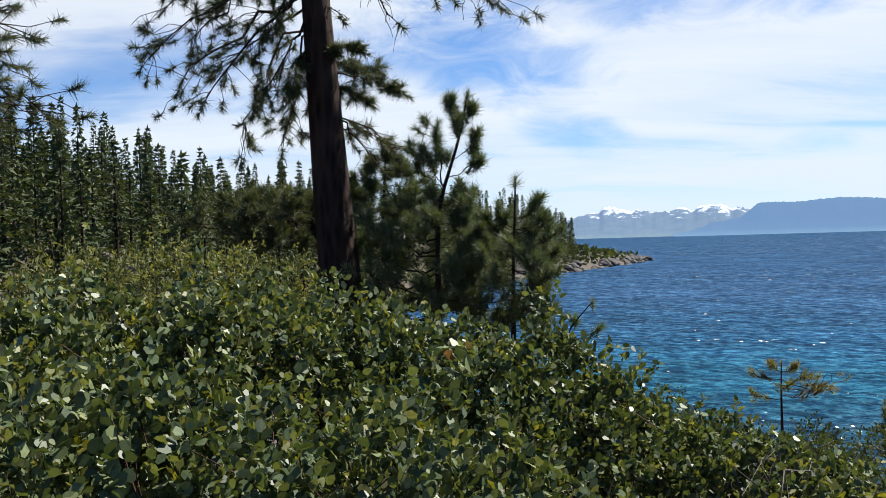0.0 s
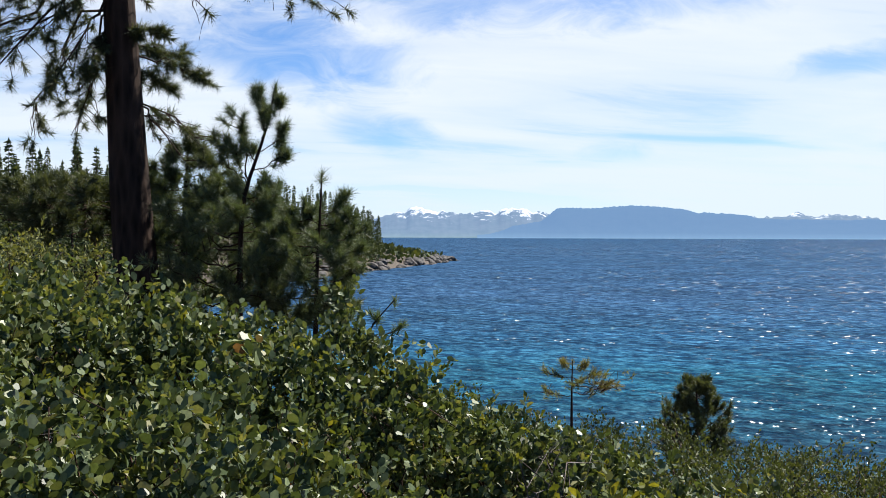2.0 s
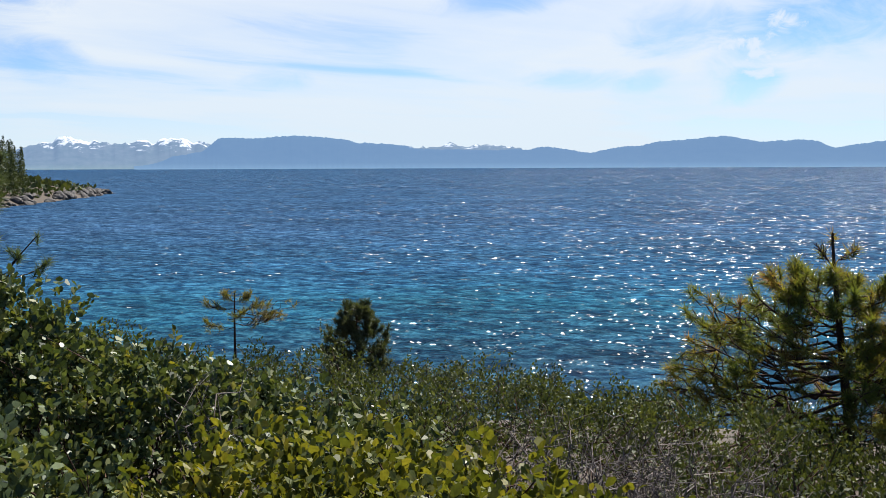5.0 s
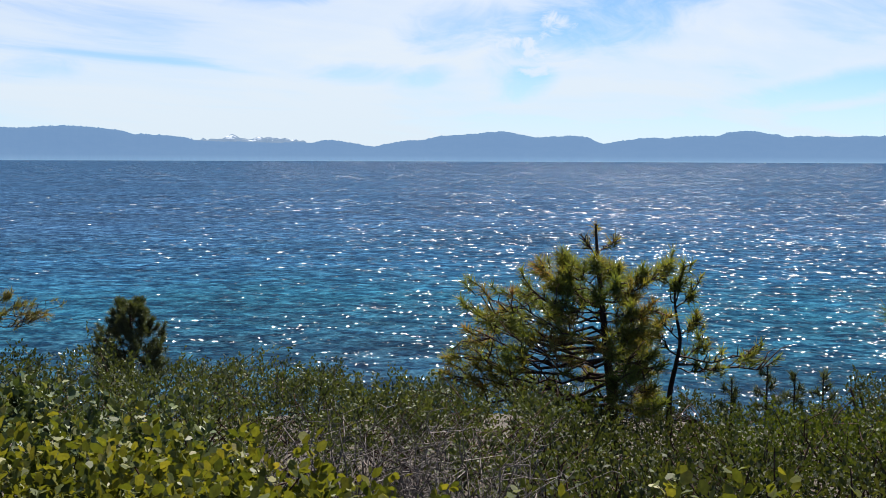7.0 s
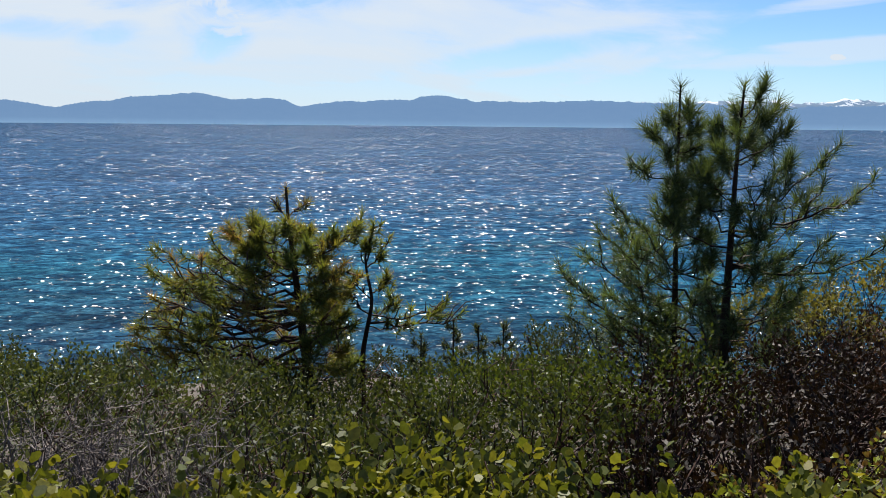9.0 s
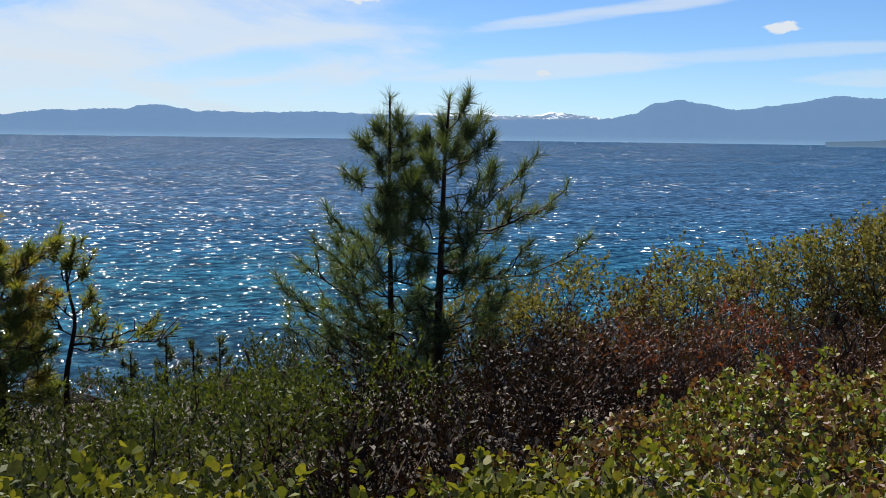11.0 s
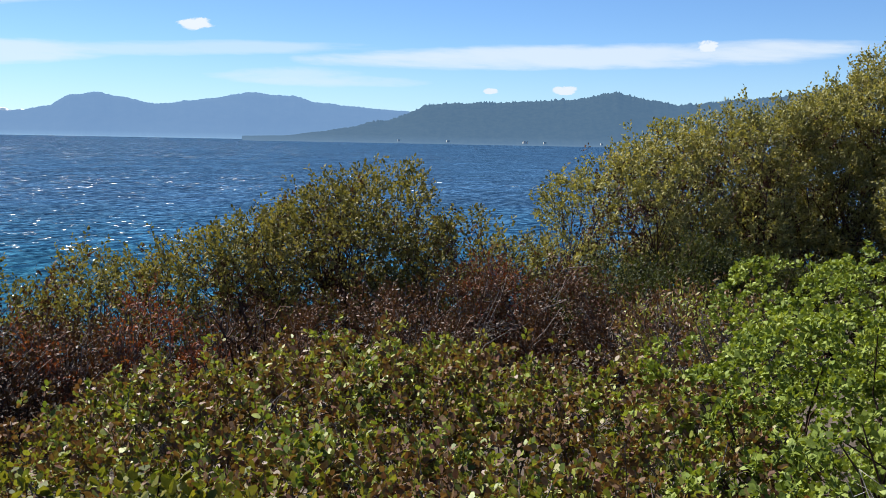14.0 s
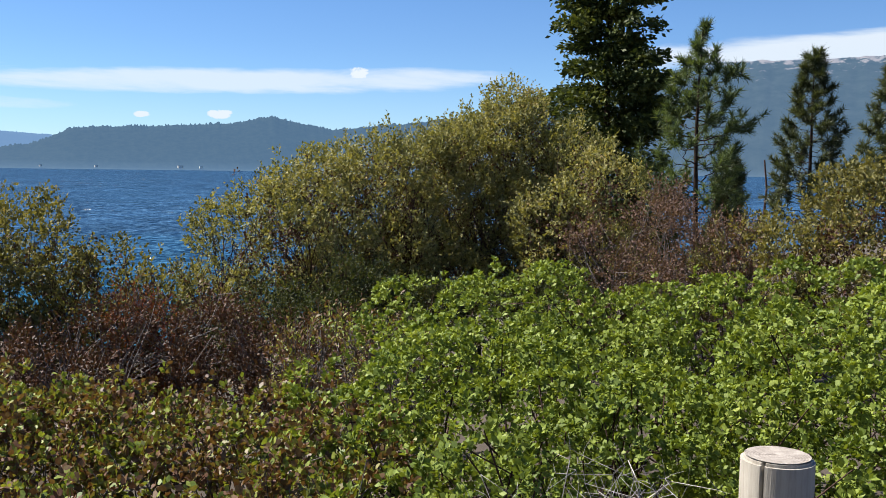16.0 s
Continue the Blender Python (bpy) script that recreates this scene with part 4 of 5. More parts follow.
dead_shrub(43.5, 3.1, 0.5, 0.4, -15.5, 64, thick=0.0022, fork=4, crook=0.13)
for az, r, el in ((-9, 2.5, -7.2), (-12.5, 3.0, -4.6), (17.5, 2.9, -12.6)):
    dead_shrub(az, r, 0.2, 0.2, el, 26, "leafless grey twigs among the manzanita", M_TWIG, 0.002, crook=0.14)
# brush on the slope
for az, r, rx, ry, el in ((22, 6.5, 1.0, 0.8, -10.4), (29, 6.0, 1.0, 0.8, -11.5), (36, 5.5, 1.0, 0.8, -12.4), (43, 5.2, 0.9, 0.8, -13.0), (49, 4.4, 0.7, 0.6, -16.2), (56, 4.6, 0.8, 0.7, -15.2), (63, 4.8, 0.8, 0.7, -13.6), (69, 4.6, 0.7, 0.6, -12.3), (28, 4.2, 0.8, 0.6, -13.2)) + ((63, 3.3, 0.6, 0.5, -16.3), (54, 3.2, 0.55, 0.5, -16.8), (57.5, 3.9, 0.55, 0.5, -15.8), (51, 3.8, 0.5, 0.5, -17.0), (67, 3.9, 0.5, 0.5, -15.2), (47, 3.7, 0.5, 0.45, -17.4), (53, 5.6, 0.8, 0.6, -14.6), (64, 6.0, 0.9, 0.7, -13.4), (46, 7.5, 1.4, 1.0, -12.9), (60, 7.5, 1.4, 1.0, -13.5), (30, 8.5, 1.5, 1.1, -11.9), (15, 7.0, 1.2, 0.9, -9.9), (8, 6.5, 1.0, 0.9, -8.0), (70, 7.5, 1.2, 0.9, -11.0), (117.5, 8.4, 0.9, 0.7, -6.2), (122.5, 8.8, 1.0, 0.8, -5.0), (128, 9.2, 1.2, 0.8, -6.0), (133.5, 9.5, 1.0, 0.8, -5.6)):
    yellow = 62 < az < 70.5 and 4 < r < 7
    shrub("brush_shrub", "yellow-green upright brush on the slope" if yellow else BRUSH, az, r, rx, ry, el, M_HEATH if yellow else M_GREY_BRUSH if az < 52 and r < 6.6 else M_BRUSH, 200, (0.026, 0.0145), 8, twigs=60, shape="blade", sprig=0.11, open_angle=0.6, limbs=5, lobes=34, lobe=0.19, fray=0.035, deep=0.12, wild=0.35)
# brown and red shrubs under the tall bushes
# M_SHADE ones carry the shade below the young pines in their leaf colour
for az, r, rx, ry, el, mat, label in ((75.5, 4.5, 0.8, 0.6, -13.0, M_SHADE, "brown shrub coloured dark for the shade of the young pine"), (76.5, 3.3, 0.6, 0.45, -15.8, M_SHADE, "low brown shrub coloured dark for shade on the slope"), (71.5, 3.4, 0.4, 0.4, -15.6, M_SHADE, "low brown shrub coloured dark for shade on the slope"), (80.5, 5.2, 0.8, 0.6, -11.0, M_SHADE, BROWN), (85, 6.2, 0.8, 0.7, -9.8, M_BROWN, BROWN), (88.6, 6.4, 0.6, 0.6, -10.0, M_BROWN, BROWN), (92.3, 6.3, 0.45, 0.45, -8.2, M_RED, RUST), (85.6, 6.0, 0.35, 0.35, -10.6, M_RED, RUST), (97.5, 6.9, 0.7, 0.6, -9.4, M_BROWN, BROWN), (103, 6.8, 0.9, 0.7, -8.6, M_BROWN, BROWN), (109, 7.4, 0.9, 0.7, -7.0, M_BROWN, BROWN), (114.5, 7.3, 0.9, 0.7, -7.0, M_BROWN, BROWN), (119, 7.2, 0.7, 0.6, -8.2, M_BROWN, BROWN), (110.5, 7.8, 0.45, 0.4, -6.6, M_RED, RUST), (122.5, 5.8, 0.65, 0.6, -7.8, M_MIXED, "shrub with pinkish-grey dead branches"), (138.7, 9.5, 1.0, 0.8, -0.5, M_DUSTY, "tall purplish-brown half-dead shrub"), (142.3, 9.0, 0.8, 0.6, -2.4, M_DUSTY, "grey-brown half-dead shrub with bare twigs")):
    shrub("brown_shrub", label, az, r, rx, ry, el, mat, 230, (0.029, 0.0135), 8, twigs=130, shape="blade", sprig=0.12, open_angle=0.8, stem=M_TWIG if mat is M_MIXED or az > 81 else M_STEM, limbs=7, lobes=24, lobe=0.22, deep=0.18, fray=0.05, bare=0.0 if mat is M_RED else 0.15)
dead_shrub(123.3, 5.5, 0.45, 0.35, -9.6, 50, "pinkish-grey bare twigs of a dead shrub")
dead_shrub(142, 8.6, 0.6, 0.4, -4.6, 40, "grey-brown bare twigs of a dead shrub")
dead_shrub(64.4, 7.2, 0.14, 0.1, -11.6, 4, "charred black stub of a dead sapling", M_STEM, 0.009, fork=2)
dead_shrub(66.8, 7.0, 0.1, 0.1, -12.0, 3, "charred black stub of a dead sapling", M_STEM, 0.007, fork=2)
dead_shrub(96.5, 6.3, 0.3, 0.3, -8.5, 12, "thin dark dead sapling stems", M_STEM, 0.008)
# tall olive bushes toward the lake
for az, r, rx, ry, el in ((79, 7.6, 0.8, 0.7, -8.8), (84, 7.8, 0.9, 0.8, -7.2), (89, 8.0, 0.9, 0.8, -6.4), (94, 8.2, 0.75, 0.75, -5.1), (99.5, 8.6, 0.75, 0.8, -2.3), (104.3, 8.7, 0.75, 0.8, -1.5), (108, 8.4, 0.7, 0.7, -4.1), (112, 8.8, 0.7, 0.7, -5.3)) + ((102, 8.6, 0.8, 0.8, -2.6), (96.8, 8.4, 0.6, 0.7, -4.2), (117, 9.5, 0.95, 0.8, -0.8), (119.5, 10.0, 0.8, 0.8, 0.3), (121.9, 10.5, 1.0, 0.9, 1.5), (124.2, 11.0, 1.0, 0.9, 2.2), (126.7, 11.5, 1.2, 1.0, 3.0), (128.9, 11.6, 1.2, 0.9, 3.8), (130.9, 12.0, 1.2, 1.0, 4.6), (133.0, 11.8, 1.1, 0.9, 2.8), (135.4, 10.4, 0.9, 0.8, 1.2), (146, 9.0, 1.0, 0.9, -2.2), (151, 8.5, 1.1, 1.0, 0.7)):
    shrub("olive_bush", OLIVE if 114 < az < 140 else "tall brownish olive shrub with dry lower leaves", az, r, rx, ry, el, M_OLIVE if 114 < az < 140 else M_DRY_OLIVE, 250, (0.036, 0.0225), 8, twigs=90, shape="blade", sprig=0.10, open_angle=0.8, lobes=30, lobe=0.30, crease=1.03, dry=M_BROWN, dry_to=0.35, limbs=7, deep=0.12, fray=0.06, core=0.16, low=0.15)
# pale bushes behind the manzanita on the forest side
for az, r, rx, ry, el in ((-25, 8.0, 1.0, 0.9, 1.2), (-19.5, 8.5, 0.8, 0.8, 0.4), (-15.5, 9.0, 0.7, 0.7, 0.3), (-12.3, 9.0, 0.6, 0.6, 0.0), (-9.6, 9.5, 0.5, 0.6, -0.6)):
    shrub("sage_bush", "pale grey-green bush at the forest edge", az, r, rx, ry, el, M_PALE, 120, (0.046, 0.018), 9, twigs=60, shape="blade", sprig=0.16, open_angle=0.7, lobes=22, lobe=0.2, limbs=6, fray=0.09)


# ---------------------------------------------------------------- pines
def tufts(tips, dirs, count, length, width, spread=0.6, back=0.95):
    """Brushes of long needles round twig ends."""
    n = len(tips)
    k = np.repeat(np.arange(n), count)
    d = unit(dirs)
    along = rng.random(n * count)
    axis = unit(d[k] * (0.25 + 0.75 * (1 - along))[:, None] + rand_dirs(n * count) * spread)
    at = tips[k] - d[k] * (along * back * length)[:, None]
    size = length * (0.7 + 0.45 * rng.random(n * count)) * np.repeat(0.8 + 0.4 * rng.random(n), count)
    return blades(NEEDLE, NEEDLE_F, at, axis, size, np.full(n * count, width))


def pine(label, az, r, trunk, env=(), limbs=(), count=0, needle=0.13, per=100, width=0.0045, trunk_r=0.05, mat=None, twigs=6, rise=0.35, curl=0.5, bare=0.0, naked_in=0.5, group="young pines", spread=0.75, twig_len=0.30, twig_mat=None, droop=0.0):
    """A pine: tapered trunk, limbs that fork, brushes of needles at the twig ends.
    trunk: points (aside, height against the eye), bottom first. env: rows (height against the eye, reach to one side, reach to the other) of the crown.
    limbs: limbs of their own, (height where they leave the trunk, end aside, end away, end height, share of bare twigs)."""
    x, y = polar(az, r)
    z0 = g_at(x, y) - 0.05
    up = EYE - 0.02 - z0
    root = thing("pine_tree", label, "tree", (x, y, z0), group)
    root.rotation_euler.z = radians(-az)
    tz = np.array([0.0] + [up + t[1] for t in trunk])
    tx = np.array([trunk[0][0]] + [t[0] for t in trunk])
    zz = np.linspace(0, tz[-1], 22)
    xx = np.interp(zz, tz, tx)
    xx[1:-1] = (xx[:-2] + 2 * xx[1:-1] + xx[2:]) / 4
    axis = np.stack([xx, 0.004 * tz[-1] * np.sin(zz * 4.0 / tz[-1] * 1.7), zz], -1)
    thick = trunk_r * (1 - 0.90 * (zz / tz[-1])) + 0.003
    thick[0] *= 1.3
    part("trunk", mesh_from("trunk", *tubes([(axis, thick)], 14), True), M_BARK, root)
    jobs = []
    for h, ex, ey, ez, nude in limbs:
        jobs.append((h + up, np.array([ex, ey, ez + up]), nude))
    if count:
        eh = np.array([e[0] for e in env])[::-1] + up
        el, er = np.array([e[1] for e in env])[::-1], np.array([e[2] for e in env])[::-1]
        lo, hi = eh[0], eh[-1]
        turn = rng.random() * 6.28
        for q in range(count):
            h = lo + (hi - lo) * (q + rng.random()) / count
            a = turn + q * 2.4 + rng.normal() * 0.3
            left, right = np.interp(h, eh, el), np.interp(h, eh, er)
            side = math.cos(a)
            reach = (right if side > 0 else left) * side * side + 0.5 * (left + right) * (1 - side * side)
            reach *= 0.68 + 0.36 * rng.random()
            z = max(h - reach * rise, 0.15)
            jobs.append((z, np.array([np.interp(z, zz, xx) + side * reach, math.sin(a) * reach, h - droop * reach]), bare))
    def bristle(tips, dirs, parent):
        part("needles", mesh_from("needles", *tufts(np.array(tips), np.array(dirs), per, needle, width, spread)), mat or M_NEEDLE, parent, kind="stuff")

    bristle([axis[-1]], [np.array([0.05, 0, 1.0])], root)
    for z, end, nude in jobs:
        at = np.array([np.interp(z, zz, axis[:, k]) for k in range(3)])
        ln = float(np.linalg.norm(end - at)) + 1e-3
        line = bent(at, end, 8, 0.03, 0.10 if not droop else -0.10)
        out = unit(end - at)
        lines = [(line, np.linspace(min(max(ln * 0.016, 0.006), trunk_r * 0.5), 0.004, 8))]
        tips, dirs = [end], [line[-1] - line[-2] + np.array([0, 0, 0.25 * curl * ln / 8])]
        for w in range(twigs):
            u = naked_in + (1 - naked_in) * rng.random()
            c = np.array([np.interp(u * 7, np.arange(8), line[:, k]) for k in range(3)])
            way_out = unit(out * 0.75 + rng.normal(size=3) * np.array([0.6, 0.6, 0.45]) + np.array([0, 0, curl - droop]))
            e = c + way_out * max(ln * twig_len * (0.4 + 0.8 * rng.random()), needle * 0.8)
            l2 = bent(c, e, 4, 0.07, -0.06 * curl)
            lines.append((l2, np.linspace(0.0055, 0.003, 4)))
            if rng.random() >= nude:
                tips.append(e)
                dirs.append(l2[-1] - l2[-2] + np.array([0, 0, 0.06 * curl]))
        bristle(tips, dirs, part("branch", mesh_from("branch", *tubes(lines, 3), True), twig_mat or M_BARK, root))
    return root


# the tall pine: drooping limbs on the forest side, a bushy bough and dead limbs on the lake side
pine("tall pine with a thick dark bare trunk", -6.3, 11.2, [(0.12, -1.0), (0.02, 0.3), (-0.05, 1.6), (-0.12, 2.9), (-0.25, 5.0), (-0.4, 8.0)],
     env=[(8.0, 0.5, 0.5), (6.6, 1.5, 1.4), (5.2, 2.0, 1.9), (3.9, 2.2, 1.6)], count=24,
     limbs=[(3.0, -1.95, 0.2, 2.15, 0.1), (3.2, -1.7, -0.5, 2.6, 0.1), (2.9, -1.75, 0.6, 1.75, 0.15), (2.9, -1.35, -0.3, 1.5, 0.2), (2.7, -1.2, 0.4, 1.9, 0.15), (3.1, -1.5, 0.1, 2.3, 0.1), (2.75, -0.9, 0.3, 1.2, 0.3), (2.6, -0.75, -0.4, 1.45, 0.25), (2.5, -0.55, 0.3, 1.0, 0.4), (2.5, -0.5, 0.1, 1.25, 0.3), (3.3, -1.2, 0.5, 2.75, 0.1), (3.2, -0.7, -0.2, 2.2, 0.2), (2.3, -0.45, -0.2, 1.7, 0.2),
            (2.0, 0.55, 0.2, 1.95, 0.0), (1.9, 0.75, -0.1, 1.70, 0.0), (1.8, 0.45, 0.3, 1.6, 0.0), (2.15, 0.35, -0.3, 2.1, 0.1), (1.5, 0.78, 0.1, 0.95, 0.55), (1.45, 0.6, -0.2, 0.75, 0.7), (1.3, 0.7, 0.3, 1.1, 0.5), (2.7, 0.2, -0.3, 2.4, 1.0), (3.6, 1.7, -0.4, 2.65, 0.1), (3.7, 1.95, -0.2, 2.55, 0.1), (3.4, 0.85, -0.2, 2.35, 1.0)],
     needle=0.115, per=100, width=0.0066, spread=0.9, trunk_r=0.285, mat=M_NEEDLE_DARK, twigs=22, rise=-0.1, curl=0.05, naked_in=0.3, group="large pines", droop=0.35, twig_len=0.26)
pine("tall pine with long drooping limbs over the slope", -31.3, 8.6, [(0, -1.0), (0, 1.0), (0.05, 3.0), (0.1, 6.0)],
     env=[(6.0, 0.4, 0.4), (4.5, 1.3, 1.4), (2.6, 1.6, 1.7)], count=22,
     limbs=[(1.9, 1.50, 0.1, 1.75, 0.0), (1.75, 1.25, -0.2, 1.45, 0.05), (1.5, 1.55, 0.2, 1.12, 0.1), (1.35, 1.35, 0.1, 0.98, 0.1), (2.2, 1.30, 0.2, 2.25, 0.0), (1.6, 1.1, 0.4, 1.28, 0.1)],
     needle=0.11, per=90, width=0.007, spread=0.9, trunk_r=0.20, mat=M_NEEDLE_DARK, twigs=14, rise=-0.05, curl=0.15, naked_in=0.35, group="large pines", droop=0.15)
# the bushy pines at the edge of the bank
pine("crooked bushy pine with an upright leaning tip", -0.3, 11.0, [(-0.02, -1.2), (0.0, 0.0), (0.03, 0.45), (0.14, 0.75), (0.28, 1.15), (0.37, 1.62)],
     env=[(0.62, 0.40, 0.30), (0.40, 0.75, 0.38), (0.1, 0.95, 0.42), (-0.2, 1.05, 0.45), (-0.5, 1.0, 0.4), (-0.8, 0.7, 0.3)], count=40,
     limbs=[(0.5, 0.02, 0.1, 1.25, 0.0), (0.9, 0.47, 0.0, 1.16, 0.0), (1.15, 0.19, 0.05, 1.50, 0.0), (1.2, 0.42, 0.0, 1.48, 0.0), (0.7, 0.50, 0.1, 0.92, 0.0), (0.55, -0.25, 0.1, 1.02, 0.0), (0.8, 0.05, 0.1, 1.02, 0.0), (1.0, 0.25, -0.15, 1.3, 0.0), (0.6, -0.1, -0.2, 0.95, 0.0), (0.3, 0.36, 0.1, 0.48, 0.0)],
     needle=0.12, per=120, width=0.0062, spread=0.9, trunk_r=0.055, mat=M_YOUNG, twigs=8, rise=0.2, bare=0.08)
pine("bushy young pine with a lone upright tip", 4.1, 10.8, [(-0.05, -1.2), (-0.03, -0.3), (0.0, 0.2), (0.02, 0.66)],
     env=[(0.30, 0.32, 0.34), (0.10, 0.60, 0.50), (-0.15, 0.80, 0.56), (-0.4, 0.85, 0.54), (-0.7, 0.75, 0.5), (-0.95, 0.5, 0.35)], count=40,
     limbs=[(0.15, 0.24, 0.0, 0.40, 0.0), (0.1, -0.16, 0.1, 0.33, 0.0), (-0.6, 0.30, -0.1, -0.52, 0.0), (-0.7, 0.22, 0.1, -0.72, 0.0)],
     needle=0.12, per=120, width=0.0062, spread=0.9, trunk_r=0.045, mat=M_YOUNG, twigs=8, rise=0.2, bare=0.05)
pine("bushy young pine at the edge of the bank", -3.6, 11.8, [(0, -1.4), (0.05, 0.3), (0.1, 1.2)],
     env=[(1.05, 0.2, 0.2), (0.8, 0.45, 0.45), (0.4, 0.6, 0.7), (-0.1, 0.65, 0.8), (-0.5, 0.7, 0.8), (-0.9, 0.6, 0.6)], count=46,
     needle=0.12, per=110, width=0.0062, spread=0.9, trunk_r=0.06, mat=M_YOUNG, twigs=9, bare=0.15, rise=0.1)
pine("low spreading pine behind the large trunk", -9.3, 12.2, [(0.3, -1.2), (0.25, 0.0), (0.15, 0.7)],
     env=[(0.65, 0.5, 0.4), (0.45, 1.15, 0.6), (0.3, 1.0, 0.6), (0.0, 0.7, 0.6)], count=22,
     limbs=[(0.3, -0.95, 0.0, 0.42, 0.0), (0.25, -1.05, 0.2, 0.30, 0.0), (0.4, -0.7, -0.1, 0.55, 0.0)],
     needle=0.115, per=120, width=0.0065, spread=0.9, trunk_r=0.07, mat=M_NEEDLE_DARK, twigs=14, rise=0.0)
pine("low pine sapling on the edge", 6.9, 9.8, [(-0.1, -1.6), (0.0, -0.9), (0.25, -0.62)], limbs=[(-1.0, -0.18, 0.0, -0.75, 0.0), (-0.95, 0.06, 0.0, -0.78, 0.0), (-1.0, 0.3, 0.1, -0.9, 0.0)],
     needle=0.09, per=80, trunk_r=0.02, twigs=3)
pine("small dying pine with sparse yellow needles", 18.35, 13.8, [(0.0, -2.55), (0.0, -2.05), (0.01, -1.72)],
     limbs=[(-1.94, -0.34, 0.0, -1.86, 0.3), (-1.99, 0.35, 0.1, -1.90, 0.3), (-1.94, 0.55, -0.1, -1.98, 0.3), (-2.19, -0.36, 0.1, -2.14, 0.4), (-2.14, 0.45, 0.0, -2.12, 0.4), (-1.84, -0.15, 0.1, -1.74, 0.2), (-1.84, 0.2, 0.0, -1.76, 0.2), (-2.04, 0.1, -0.4, -1.94, 0.3), (-2.04, 0.62, 0.1, -2.06, 0.3)],
     needle=0.075, per=42, width=0.0045, trunk_r=0.032, mat=M_STRAW, twigs=15, naked_in=0.3, twig_len=0.4)
# the stunted pine and the sapling beside it
pine("broad stunted pine with yellowing and rust needles", 51.2, 6.5, [(0.10, -1.60), (0.06, -1.30), (0.02, -0.95), (-0.02, -0.6), (-0.03, -0.42)],
     env=[(-0.64, 0.32, 0.12), (-0.80, 0.52, 0.18), (-1.0, 0.78, 0.24), (-1.2, 1.02, 0.28), (-1.38, 1.12, 0.28), (-1.55, 0.9, 0.3), (-1.7, 0.6, 0.3)], count=46,
     limbs=[(-0.92, 0.44, -0.1, -0.66, 0.1), (-0.9, 0.30, 0.0, -0.72, 0.1), (-1.35, 0.34, 0.0, -1.12, 0.6), (-0.75, -0.27, 0.0, -0.62, 0.2), (-0.6, 0.10, 0.05, -0.52, 0.85), (-0.62, -0.10, 0.0, -0.52, 0.85), (-1.3, 0.40, -0.2, -1.28, 0.7), (-1.05, 0.36, -0.15, -0.95, 0.1), (-1.2, 0.22, -0.3, -1.05, 0.1), (-1.25, -0.84, 0.2, -1.05, 0.1), (-1.3, -0.88, 0.0, -1.25, 0.2), (-1.3, -0.74, -0.3, -1.10, 0.1), (-1.15, -0.64, 0.2, -0.90, 0.1), (-1.15, -0.60, -0.3, -0.95, 0.1), (-1.05, -0.48, -0.1, -0.80, 0.1), (-1.45, -0.82, -0.2, -1.40, 0.2), (-1.4, -0.58, -0.4, -1.32, 0.2), (-1.0, -0.40, 0.2, -0.74, 0.2), (-1.25, -0.70, 0.4, -1.15, 0.1), (-0.95, -0.36, -0.2, -0.72, 0.1), (-1.2, -0.74, 0.1, -1.0, 0.1)],
     needle=0.08, per=60, width=0.0055, spread=0.85, trunk_r=0.042, mat=M_NEEDLE_OLD, twigs=10, bare=0.25, rise=0.15, naked_in=0.35, curl=0.3, twig_mat=M_STEM, twig_len=0.30)
pine("sparse crooked pine sapling with bare twigs", 55.3, 6.7, [(-0.02, -1.55), (0.05, -1.2), (0.0, -0.98), (0.0, -0.80)],
     limbs=[(-0.98, 0.17, 0.0, -0.76, 0.3), (-0.95, -0.08, 0.1, -0.72, 0.1), (-0.95, 0.05, 0.0, -0.70, 0.1), (-1.2, -0.1, 0.1, -1.02, 0.5), (-1.15, 0.16, 0.0, -1.05, 0.3), (-1.38, 0.30, 0.0, -1.36, 0.5), (-1.36, 0.68, 0.1, -1.30, 0.5), (-1.3, 0.5, -0.1, -1.24, 0.4), (-1.3, -0.12, -0.1, -1.12, 0.6), (-1.35, 0.2, 0.1, -1.2, 0.5)],
     needle=0.075, per=42, width=0.007, trunk_r=0.024, mat=M_NEEDLE_OLD, twigs=9, naked_in=0.35)
for az, r, up in ((60.2, 6.8, -1.36), (61.6, 6.9, -1.42), (63.0, 6.9, -1.40), (58.4, 6.6, -1.42)):
    pine("tiny upright pine seedling in the brush", az, r, [(0.0, up - 0.5), (0.0, up - 0.2), (0.0, up)], env=[(up - 0.03, 0.03, 0.03), (up - 0.15, 0.07, 0.07), (up - 0.4, 0.10, 0.10)], count=9,
         needle=0.055, per=34, width=0.0055, trunk_r=0.010, twigs=2, mat=M_NEEDLE_DARK)
